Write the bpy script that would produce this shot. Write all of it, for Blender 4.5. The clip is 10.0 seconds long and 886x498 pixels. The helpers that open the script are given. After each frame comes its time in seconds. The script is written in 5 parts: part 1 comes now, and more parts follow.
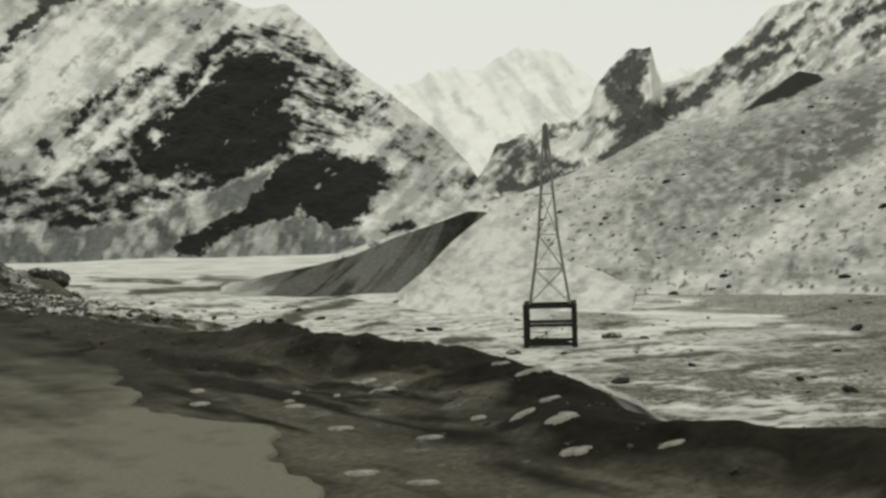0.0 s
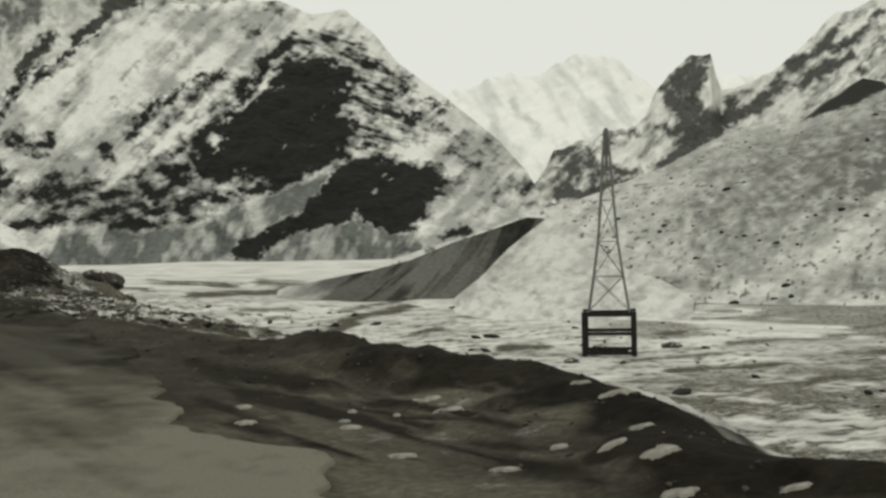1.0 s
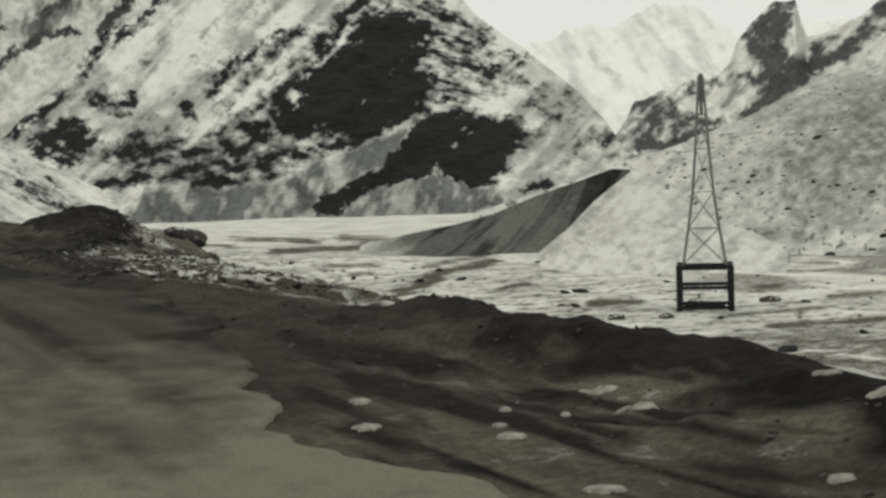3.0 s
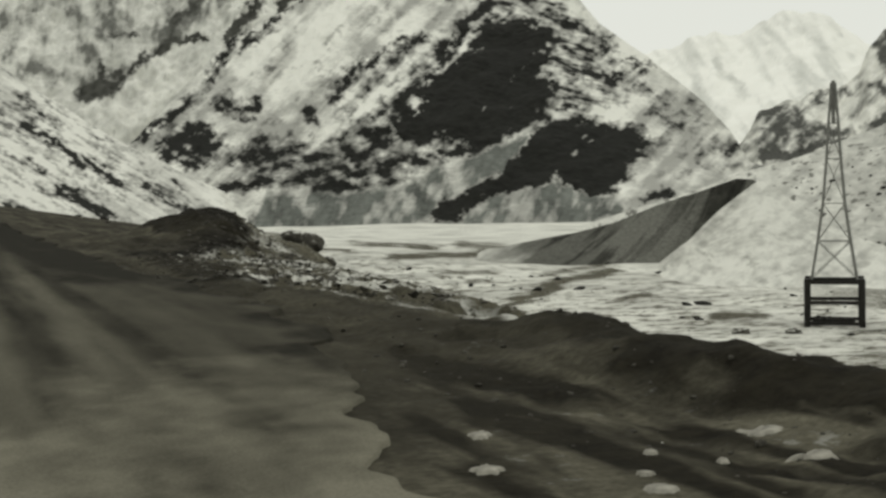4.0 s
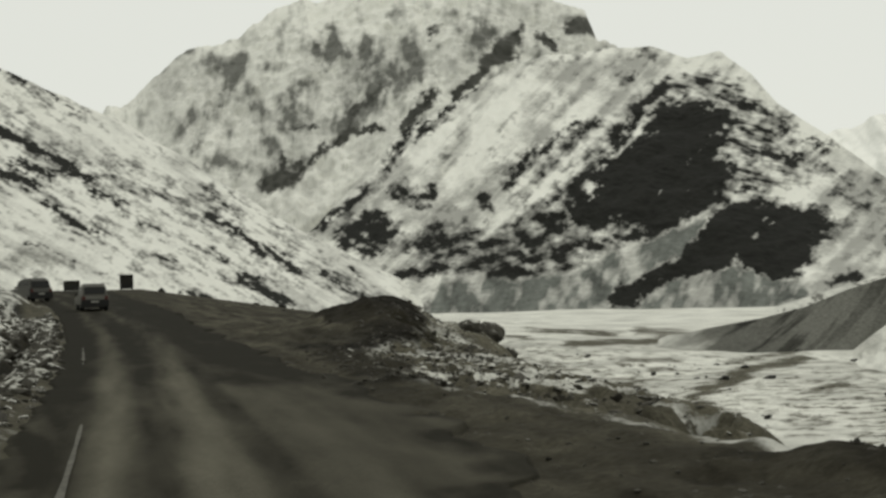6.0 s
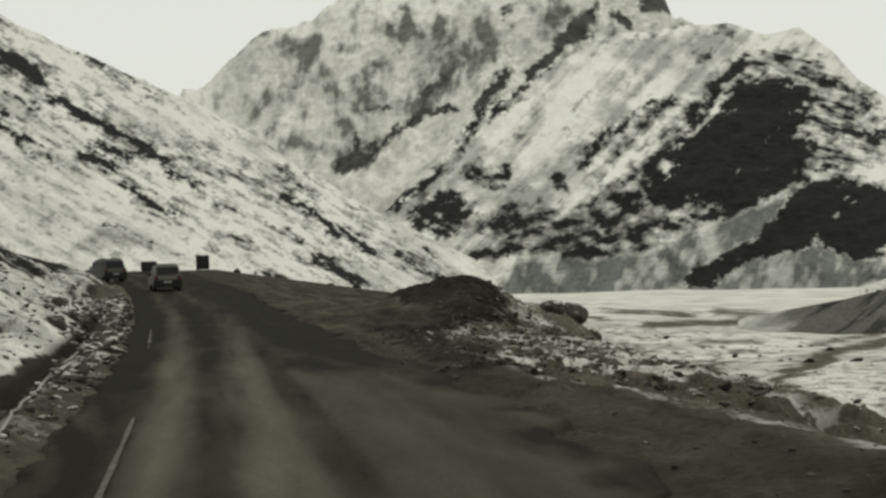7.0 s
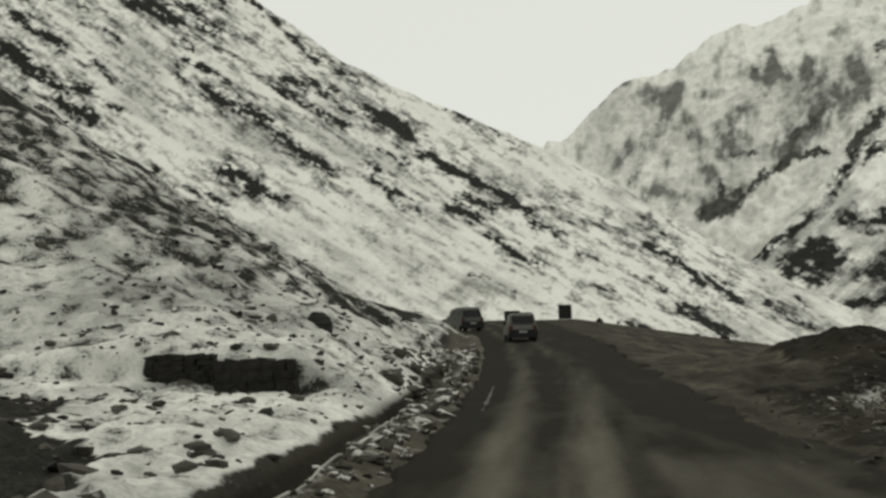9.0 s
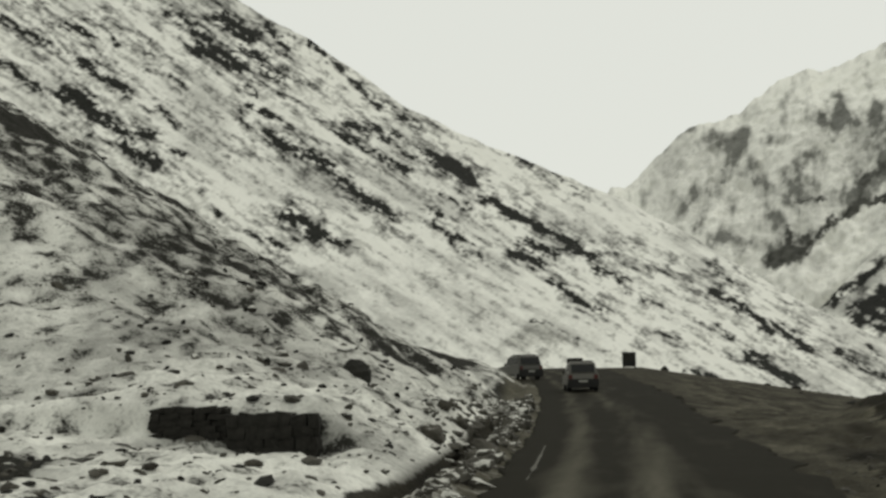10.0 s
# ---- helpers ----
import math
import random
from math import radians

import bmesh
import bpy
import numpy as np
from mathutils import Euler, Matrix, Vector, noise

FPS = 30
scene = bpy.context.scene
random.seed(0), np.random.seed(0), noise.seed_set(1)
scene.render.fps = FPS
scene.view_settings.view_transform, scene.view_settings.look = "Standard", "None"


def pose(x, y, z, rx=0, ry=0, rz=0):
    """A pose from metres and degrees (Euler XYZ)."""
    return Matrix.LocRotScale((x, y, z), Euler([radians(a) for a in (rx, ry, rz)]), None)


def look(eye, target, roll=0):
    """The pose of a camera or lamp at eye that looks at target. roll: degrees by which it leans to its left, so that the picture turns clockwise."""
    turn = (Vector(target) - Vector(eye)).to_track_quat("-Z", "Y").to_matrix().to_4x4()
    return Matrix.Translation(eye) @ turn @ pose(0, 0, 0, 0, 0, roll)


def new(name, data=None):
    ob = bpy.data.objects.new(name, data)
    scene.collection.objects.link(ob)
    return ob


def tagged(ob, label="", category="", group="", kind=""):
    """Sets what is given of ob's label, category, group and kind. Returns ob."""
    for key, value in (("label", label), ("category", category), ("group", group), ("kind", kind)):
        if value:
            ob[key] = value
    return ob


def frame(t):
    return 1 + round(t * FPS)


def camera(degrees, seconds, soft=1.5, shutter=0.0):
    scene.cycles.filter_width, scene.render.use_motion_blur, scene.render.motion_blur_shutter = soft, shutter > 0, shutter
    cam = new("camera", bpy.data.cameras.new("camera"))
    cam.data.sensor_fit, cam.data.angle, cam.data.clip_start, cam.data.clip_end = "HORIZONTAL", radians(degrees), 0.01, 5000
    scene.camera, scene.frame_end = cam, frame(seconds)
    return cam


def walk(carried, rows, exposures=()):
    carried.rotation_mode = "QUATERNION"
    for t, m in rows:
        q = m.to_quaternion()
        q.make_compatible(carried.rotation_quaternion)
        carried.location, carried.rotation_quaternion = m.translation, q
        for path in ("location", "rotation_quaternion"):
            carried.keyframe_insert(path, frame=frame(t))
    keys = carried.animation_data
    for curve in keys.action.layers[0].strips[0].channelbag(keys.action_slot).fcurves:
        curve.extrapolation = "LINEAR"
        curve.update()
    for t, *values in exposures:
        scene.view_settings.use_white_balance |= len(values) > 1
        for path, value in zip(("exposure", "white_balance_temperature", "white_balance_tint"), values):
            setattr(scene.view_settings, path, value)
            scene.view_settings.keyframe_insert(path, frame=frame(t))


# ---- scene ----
cam = camera(38.0, 10.0, soft=2.8)
PATH = [
    (0, look((-3.696, -4.165, 2.026), (1.693, 4.257, 1.811), -1.67)),
    (0.5, look((-3.461, -3.585, 2.025), (1.724, 4.964, 1.846), -1.20)),
    (1, look((-3.036, -2.787, 1.984), (1.984, 5.861, 1.826), -1.14)),
    (1.5, look((-2.735, -2.018, 1.981), (2.227, 6.659, 1.686), -2.13)),
    (2, look((-2.524, -1.338, 1.923), (2.278, 7.422, 1.484), -2.74)),
    (2.2, look((-2.444, -0.974, 1.913), (2.285, 7.823, 1.405), -2.60)),
    (3.3, look((-1.671, 1.237, 1.852), (2.655, 10.240, 1.361), -1.50)),
    (3.5, look((-1.481, 1.540, 1.857), (2.711, 10.605, 1.356), -1.23)),
    (4, look((-1.437, 2.073, 1.821), (2.194, 11.381, 1.403), -1.08)),
    (4.5, look((-1.290, 2.773, 1.824), (1.861, 12.264, 1.739), -1.48)),
    (5, look((-0.990, 4.114, 1.878), (1.813, 13.712, 2.002), -2.52)),
    (5.5, look((-0.804, 4.929, 1.881), (1.886, 14.557, 2.113), -2.52)),
    (6, look((-0.562, 6.037, 1.856), (1.797, 15.751, 2.134), -1.53)),
    (6.2, look((-0.582, 6.375, 1.864), (1.582, 16.135, 2.122), -1.45)),
    (7.3, look((-0.210, 9.038, 1.769), (1.488, 18.892, 1.897), -1.50)),
    (7.5, look((-0.175, 9.533, 1.750), (1.410, 19.405, 1.889), -1.38)),
    (8, look((-0.110, 11.037, 1.760), (0.839, 20.992, 1.874), -1.42)),
    (8.5, look((-0.093, 13.125, 1.743), (-0.040, 23.121, 2.043), -1.92)),
    (9, look((0.083, 13.986, 1.790), (-0.904, 23.919, 2.393), -1.44)),
    (9.5, look((0.135, 15.860, 1.843), (-1.237, 25.728, 2.694), -1.27)),
    (10, look((0.126, 17.911, 1.880), (-1.338, 27.755, 2.851), -1.04)),
]
walk(cam, PATH)

# ---- world and light: bright overcast sky over snow ----
world = bpy.data.worlds.new("overcast_sky")
scene.world = world
world.use_nodes = True
wn, wl = world.node_tree.nodes, world.node_tree.links
sky = wn.new("ShaderNodeTexSky")
sky.sky_type = "NISHITA"
sky.sun_disc = False
sky.sun_elevation, sky.sun_rotation = radians(48), radians(25)
sky_gain = wn.new("ShaderNodeVectorMath")
sky_gain.operation = "SCALE"
sky_gain.inputs["Scale"].default_value = 0.08
wl.new(sky.outputs[0], sky_gain.inputs[0])
cover = wn.new("ShaderNodeMix")
cover.data_type = "RGBA"
cover.inputs["Factor"].default_value = 0.93
cover.inputs[7].default_value = (0.775, 0.785, 0.71, 1)
wl.new(sky_gain.outputs[0], cover.inputs[6])
wl.new(cover.outputs[2], wn["Background"].inputs[0])
wn["Background"].inputs[1].default_value = 1.0

sun = new("sun", bpy.data.lights.new("sun", "SUN"))
sun.data.energy, sun.data.angle, sun.data.color = 0.6, radians(25), (1.0, 0.97, 0.9)
sun.matrix_world = look((0, 0, 0), (-0.30, -0.60, -0.75))


# ---- numeric helpers ----
def lattice(ix, iy, seed):
    h = (ix.astype(np.int64) * 374761393 + iy.astype(np.int64) * 668265263 + seed * 974711) & 0xFFFFFFFF
    h = ((h ^ (h >> 13)) * 1274126177) & 0xFFFFFFFF
    return ((h ^ (h >> 16)) & 0xFFFF) / 65535.0


def vnoise(x, y, seed=0):
    x, y = np.broadcast_arrays(np.asarray(x, float), np.asarray(y, float))
    ix, iy = np.floor(x), np.floor(y)
    fx, fy = x - ix, y - iy
    fx, fy = fx * fx * (3 - 2 * fx), fy * fy * (3 - 2 * fy)
    a, b = lattice(ix, iy, seed), lattice(ix + 1, iy, seed)
    c, d = lattice(ix, iy + 1, seed), lattice(ix + 1, iy + 1, seed)
    return (a * (1 - fx) + b * fx) * (1 - fy) + (c * (1 - fx) + d * fx) * fy


def fbm(x, y, seed=0, octaves=5):
    """Fractal noise about 0.5, stretched to fill 0 to 1."""
    total, amp, gain = 0, 0.5, 0
    for k in range(octaves):
        total = total + amp * vnoise(x * 2**k + 17.3 * k, y * 2**k - 9.1 * k, seed + k)
        gain, amp = gain + amp, amp * 0.55
    return np.clip((total / gain - 0.5) * 1.7 + 0.5, 0, 1)


def ridged(x, y, seed=0, octaves=5):
    total, amp, gain = 0, 0.5, 0
    for k in range(octaves):
        total = total + amp * (1 - np.abs(2 * vnoise(x * 2**k + 5.7 * k, y * 2**k + 3.3 * k, seed + k) - 1))
        gain, amp = gain + amp, amp * 0.5
    return total / gain


def step(a, b, x):
    t = np.clip((np.asarray(x, float) - a) / (b - a), 0, 1)
    return t * t * (3 - 2 * t)


def inside(px, py, poly, soft):
    """1 well inside a polygon, 0 well outside, soft at its edge."""
    dist, odd = np.full(px.shape, 1e9), np.zeros(px.shape, bool)
    for (x0, y0), (x1, y1) in zip(poly, poly[1:] + poly[:1]):
        ex, ey = x1 - x0, y1 - y0
        t = np.clip(((px - x0) * ex + (py - y0) * ey) / (ex * ex + ey * ey + 1e-9), 0, 1)
        dist = np.minimum(dist, np.hypot(px - x0 - t * ex, py - y0 - t * ey))
        cross = ((y0 > py) != (y1 > py)) & (px < ex * (py - y0) / (ey if abs(ey) > 1e-9 else 1e-9) + x0)
        odd ^= cross
    return step(-soft, soft, np.where(odd, dist, -dist))


def mesh_object(name, verts, faces, materials, parent=None, smooth=True, attributes=None):
    me = bpy.data.meshes.new(name)
    me.from_pydata(np.asarray(verts).tolist() if not isinstance(verts, list) else verts, [], faces if isinstance(faces, list) else faces.tolist())
    for m in materials:
        me.materials.append(m)
    if smooth:
        me.polygons.foreach_set("use_smooth", [True] * len(me.polygons))
    for key, values in (attributes or {}).items():
        me.attributes.new(key, "FLOAT", "POINT").data.foreach_set("value", np.asarray(values, np.float32).ravel())
    me.update()
    ob = new(name, me)
    ob.parent = parent
    return ob


def grid_faces(nu, nv):
    i = np.arange(nu * nv).reshape(nu, nv)
    return np.stack([i[:-1, :-1], i[1:, :-1], i[1:, 1:], i[:-1, 1:]], -1).reshape(-1, 4)


def part(name, bm, material, parent, label=""):
    me = bpy.data.meshes.new(name)
    bm.to_mesh(me)
    bm.free()
    me.materials.append(material)
    ob = new(name, me)
    ob.parent = parent
    return tagged(ob, label)


def box_bm(cx, cy, cz, sx, sy, sz, bevel=0.0, turn=None):
    bm = bmesh.new()
    bmesh.ops.create_cube(bm, size=1)
    bmesh.ops.scale(bm, vec=(sx, sy, sz), verts=bm.verts)
    if bevel:
        bmesh.ops.bevel(bm, geom=bm.edges[:], offset=bevel, segments=2, affect="EDGES")
    if turn is not None:
        bmesh.ops.transform(bm, matrix=turn, verts=bm.verts)
    bmesh.ops.translate(bm, vec=(cx, cy, cz), verts=bm.verts)
    return bm


def beam_bm(a, b, width, bevel=0.0):
    """A square bar from a to b."""
    a, b = Vector(a), Vector(b)
    way = b - a
    turn = way.to_track_quat("Z", "Y").to_matrix().to_4x4()
    mid = (a + b) / 2
    return box_bm(*mid, width, width, way.length, bevel, turn)


# ---- materials ----
def material(name):
    m = bpy.data.materials.new(name)
    m.use_nodes = True
    return m, m.node_tree.nodes, m.node_tree.links, m.node_tree.nodes["Principled BSDF"]


def noise_node(nodes, links, scale, detail=6.0, rough=0.6, stretch=(1, 1, 1), turn=(0, 0, 0)):
    co = nodes.new("ShaderNodeTexCoord")
    mp = nodes.new("ShaderNodeMapping")
    mp.inputs["Scale"].default_value = stretch
    mp.inputs["Rotation"].default_value = [radians(a) for a in turn]
    tx = nodes.new("ShaderNodeTexNoise")
    tx.inputs["Scale"].default_value, tx.inputs["Detail"].default_value, tx.inputs["Roughness"].default_value = scale, detail, rough
    links.new(co.outputs["Object"], mp.inputs[0])
    links.new(mp.outputs[0], tx.inputs["Vector"])
    return tx.outputs["Fac"]


def calc(nodes, links, op, a, b=None, c=None):
    n = nodes.new("ShaderNodeMath")
    n.operation = op
    for slot, v in enumerate((a, b, c)):
        if v is None:
            continue
        if isinstance(v, (int, float)):
            n.inputs[slot].default_value = v
        else:
            links.new(v, n.inputs[slot])
    return n.outputs[0]


def ramp(nodes, links, value, stops):
    r = nodes.new("ShaderNodeValToRGB")
    while len(r.color_ramp.elements) < len(stops):
        r.color_ramp.elements.new(0.5)
    for e, (at, col) in zip(r.color_ramp.elements, stops):
        e.position, e.color = at, (*col, 1)
    links.new(value, r.inputs[0])
    return r.outputs[0]


def mix(nodes, links, fac, a, b):
    n = nodes.new("ShaderNodeMix")
    n.data_type = "RGBA"
    for slot, v in ((0, fac), (6, a), (7, b)):
        if isinstance(v, (int, float)):
            n.inputs[slot].default_value = v
        elif isinstance(v, tuple):
            n.inputs[slot].default_value = (*v, 1)
        else:
            links.new(v, n.inputs[slot])
    return n.outputs[2]


def bump(nodes, links, height, bsdf, strength, distance):
    b = nodes.new("ShaderNodeBump")
    b.inputs["Strength"].default_value, b.inputs["Distance"].default_value = strength, distance
    links.new(height, b.inputs["Height"])
    links.new(b.outputs[0], bsdf.inputs["Normal"])


def snow_rock(name, scale, snow, rock_dark, rock_light, spread=0.35, relief=1.0, stretch=(1, 1, 1), scree=(0.2, 0.205, 0.185), soft=0.14, thin=0.5, patch=1.0, mottle=0.0):
    """Snow lying on rock: the mesh's 'bare' value says how much rock is free of snow, 'scree' where loose grey stones,
    wet soil or painted shade lie.
    """
    m, n, l, b = material(name)
    at = n.new("ShaderNodeAttribute")
    at.attribute_name = "bare"
    sc = n.new("ShaderNodeAttribute")
    sc.attribute_name = "scree"
    fine = noise_node(n, l, scale, 9, 0.68, stretch)
    fine2 = noise_node(n, l, scale * 4.3, 6, 0.65, stretch)
    both = calc(n, l, "ADD", calc(n, l, "MULTIPLY", calc(n, l, "SUBTRACT", fine, 0.5), spread * 2), calc(n, l, "MULTIPLY", calc(n, l, "SUBTRACT", fine2, 0.5), spread * 1.4))
    f = calc(n, l, "ADD", at.outputs["Fac"], both)
    fac = ramp(n, l, f, [(0.5 - soft, (0, 0, 0)), (0.5 + soft, (1, 1, 1))])
    rock = ramp(n, l, fine2, [(0.3, rock_dark), (0.7, rock_light)])
    if patch > 1:
        blot = noise_node(n, l, 0.9, 8, 0.68, (1.0, 0.6, 1.0))
        rock = mix(n, l, ramp(n, l, blot, [(0.38, (0, 0, 0)), (0.68, (1, 1, 1))]), rock, ramp(n, l, fine2, [(0.3, tuple(c * patch for c in rock_dark)), (0.7, tuple(c * patch for c in rock_light))]))
    dk = n.new("ShaderNodeAttribute")
    dk.attribute_name = "dark_soil"
    rock = mix(n, l, dk.outputs["Fac"], rock, ramp(n, l, fine2, [(0.3, (0.012, 0.0118, 0.0098)), (0.7, (0.038, 0.0374, 0.032))]))
    tn = n.new("ShaderNodeAttribute")
    tn.attribute_name = "tone"
    tf = calc(n, l, "ADD", tn.outputs["Fac"], calc(n, l, "MULTIPLY", calc(n, l, "SUBTRACT", fine2, 0.5), 0.9))
    if mottle:
        tf = calc(n, l, "ADD", tf, calc(n, l, "MULTIPLY", calc(n, l, "SUBTRACT", fine, 0.5), mottle))
    white = mix(n, l, ramp(n, l, tf, [(0.08, (0, 0, 0)), (0.82, (1, 1, 1))]), tuple(c * thin for c in snow), snow)
    col = mix(n, l, fac, white, rock)
    grey = mix(n, l, ramp(n, l, tf, [(0.1, (0, 0, 0)), (0.85, (1, 1, 1))]), tuple(c * 0.55 for c in scree), tuple(c * 1.7 for c in scree))
    sf = calc(n, l, "ADD", sc.outputs["Fac"], calc(n, l, "MULTIPLY", calc(n, l, "SUBTRACT", fine, 0.5), 0.5))
    l.new(mix(n, l, ramp(n, l, sf, [(0.25, (0, 0, 0)), (0.80, (1, 1, 1))]), col, grey), b.inputs["Base Color"])
    b.inputs["Roughness"].default_value = 0.88
    b.inputs["Specular IOR Level"].default_value = 0.03
    bump(n, l, f, b, 0.5, relief)
    return m


SNOW = (0.80, 0.80, 0.74)
M_FACE = snow_rock("snow_on_dark_rock", 0.05, SNOW, (0.008, 0.0084, 0.007), (0.022, 0.0228, 0.0195), 0.22, 2.0, (1, 1, 1), (0.128, 0.136, 0.124), 0.40, 0.46)
# spur rock is greyer than its own colour, to paint in distance haze
M_SPUR = snow_rock("snow_on_hazed_spur_rock", 0.03, SNOW, (0.040, 0.041, 0.037), (0.115, 0.117, 0.106), 0.25, 3.0, (1, 1, 1), (0.2, 0.2, 0.18), 0.40)
# crag rock set to mid grey instead of dark, as haze would show it
M_CRAG = snow_rock("snow_on_hazed_grey_crag", 0.02, SNOW, (0.125, 0.127, 0.115), (0.215, 0.217, 0.198), 0.12, 2.0, (1, 1, 0.6), (0.048, 0.0485, 0.043), 0.34)
# far peak: rock and snow both paled, haze painted into the base colours
M_FAR = snow_rock("snow_on_hazed_far_peak", 0.006, (0.93, 0.93, 0.88), (0.50, 0.51, 0.48), (0.62, 0.63, 0.59), 0.20, 1.0, (1, 1, 0.7), (0.5, 0.5, 0.46), 0.4, 0.85)
M_HILL = snow_rock("snow_on_hill", 0.2, (0.75, 0.75, 0.695), (0.007, 0.0073, 0.006), (0.030, 0.031, 0.027), 0.22, 0.8, (1, 1, 1), (0.36, 0.36, 0.33), 0.40, 0.6)
M_SLOPE = snow_rock("thin_snow_on_scree", 0.6, (0.71, 0.71, 0.655), (0.085, 0.085, 0.075), (0.20, 0.20, 0.178), 0.38, 0.3, (1, 1, 1), (0.26, 0.26, 0.235), 0.3)
M_SCREE = snow_rock("moraine_scree", 0.4, (0.56, 0.56, 0.515), (0.085, 0.085, 0.074), (0.19, 0.19, 0.168), 0.2, 0.5, (1, 1, 1), (0.026, 0.026, 0.022), 0.25)
M_GROUND = snow_rock("snow_and_earth", 2.4, (0.74, 0.74, 0.68), (0.0320, 0.0298, 0.0215), (0.078, 0.0733, 0.0550), 0.85, 0.05, (1, 1, 1), (0.0150, 0.0136, 0.0094), 0.22, 0.42, 2.2, 1.9)


def make_asphalt():
    m, n, l, b = material("worn_asphalt")
    at = n.new("ShaderNodeAttribute")
    at.attribute_name = "dry"
    blot = noise_node(n, l, 1.1, 7, 0.62, (1, 0.22, 1))
    grain = noise_node(n, l, 42, 3, 0.6)
    f = calc(n, l, "ADD", at.outputs["Fac"], calc(n, l, "MULTIPLY", calc(n, l, "SUBTRACT", blot, 0.5), 0.5))
    dry = ramp(n, l, grain, [(0.3, (0.138, 0.131, 0.101)), (0.7, (0.200, 0.190, 0.149))])
    wet = ramp(n, l, grain, [(0.3, (0.0120, 0.0112, 0.0080)), (0.7, (0.0225, 0.0212, 0.0155))])
    fac = ramp(n, l, f, [(0.05, (0, 0, 0)), (1.0, (1, 1, 1))])
    l.new(mix(n, l, fac, wet, dry), b.inputs["Base Color"])
    l.new(calc(n, l, "ADD", calc(n, l, "MULTIPLY", fac, 0.15), 0.8), b.inputs["Roughness"])
    b.inputs["Specular IOR Level"].default_value = 0.015
    bump(n, l, grain, b, 0.35, 0.01)
    return m


def plain(name, col, rough=0.7, metal=0.0, var=0.25, scale=6.0, spec=0.15):
    m, n, l, b = material(name)
    f = noise_node(n, l, scale, 6, 0.65)
    l.new(ramp(n, l, f, [(0.3, tuple(c * (1 - var) for c in col)), (0.7, tuple(min(1, c * (1 + var)) for c in col))]), b.inputs["Base Color"])
    b.inputs["Roughness"].default_value, b.inputs["Metallic"].default_value = rough, metal
    b.inputs["Specular IOR Level"].default_value = spec
    return m


M_ASPHALT = make_asphalt()
M_STEEL = plain("weathered_steel", (0.20, 0.20, 0.185), 0.6, 0.3, 0.3, 3)
M_CRIB = plain("dark_timber_crib", (0.024, 0.023, 0.02), 0.85, 0, 0.4, 2)
M_STONE = plain("dark_dry_stone", (0.022, 0.021, 0.018), 0.9, 0, 0.5, 1.5)
M_CAR = plain("pale_grey_car_paint", (0.125, 0.122, 0.108), 0.4, 0.3, 0.06, 1)
M_CAR2 = plain("grey_car_paint", (0.085, 0.084, 0.076), 0.4, 0.3, 0.06, 1)
M_TRUCK = plain("dark_truck_canvas", (0.022, 0.021, 0.018), 0.8, 0, 0.3, 1)
M_GLASS = plain("tinted_car_glass", (0.012, 0.0125, 0.012), 0.25, 0, 0.05, 1, 0.2)
M_RUBBER = plain("tyre_rubber", (0.02, 0.02, 0.02), 0.85)
M_LAMP = plain("red_lamp_lens", (0.07, 0.016, 0.013), 0.3)
M_TRIM = plain("black_plastic_trim", (0.018, 0.018, 0.017), 0.6)
M_PLATE = plain("pale_plate", (0.28, 0.28, 0.25), 0.5)
M_OLDSNOW = plain("grimy_slush", (0.25, 0.24, 0.205), 0.8, 0, 0.5, 5, 0.1)
M_SNOW_EDGE = plain("pale_snow_edge", (0.25, 0.246, 0.22), 0.7, 0, 0.35, 1.2)
M_PAINT = plain("worn_white_road_paint", (0.085, 0.082, 0.068), 0.8, 0, 0.45, 9)


def rubble_material(name, bias):
    """Stones with snow caught on their upper faces."""
    m, n, l, b = material(name)
    geo = n.new("ShaderNodeNewGeometry")
    sep = n.new("ShaderNodeSeparateXYZ")
    l.new(geo.outputs["Normal"], sep.inputs[0])
    f = noise_node(n, l, 3.0, 6, 0.65)
    up = calc(n, l, "ADD", sep.outputs["Z"], calc(n, l, "MULTIPLY", calc(n, l, "SUBTRACT", f, 0.5), 1.6))
    up = calc(n, l, "ADD", up, calc(n, l, "MULTIPLY", calc(n, l, "SUBTRACT", geo.outputs["Random Per Island"], 0.5 + bias), 0.9))
    rock = ramp(n, l, f, [(0.3, (0.03, 0.028, 0.023)), (0.7, (0.09, 0.085, 0.07))])
    l.new(mix(n, l, ramp(n, l, up, [(0.80, (0, 0, 0)), (1.1, (1, 1, 1))]), rock, (0.46, 0.46, 0.42)), b.inputs["Base Color"])
    b.inputs["Roughness"].default_value = 0.9
    b.inputs["Specular IOR Level"].default_value = 0.2
    return m


M_RUBBLE = rubble_material("snow_dusted_stone", 0.16)
M_SHALE = rubble_material("dark_shale_slabs", 0.60)
M_DARKROCK = plain("dark_bare_rock", (0.021, 0.0205, 0.0175), 0.9, 0, 0.45, 1.2)

# ---- the lie of the land ----
EYE = (0.0, 5.0, 1.9)


def polar(az, dist, z):
    a = np.radians(az)
    return np.stack([EYE[0] + np.sin(a) * dist, EYE[1] + np.cos(a) * dist, z + 0 * az], -1)


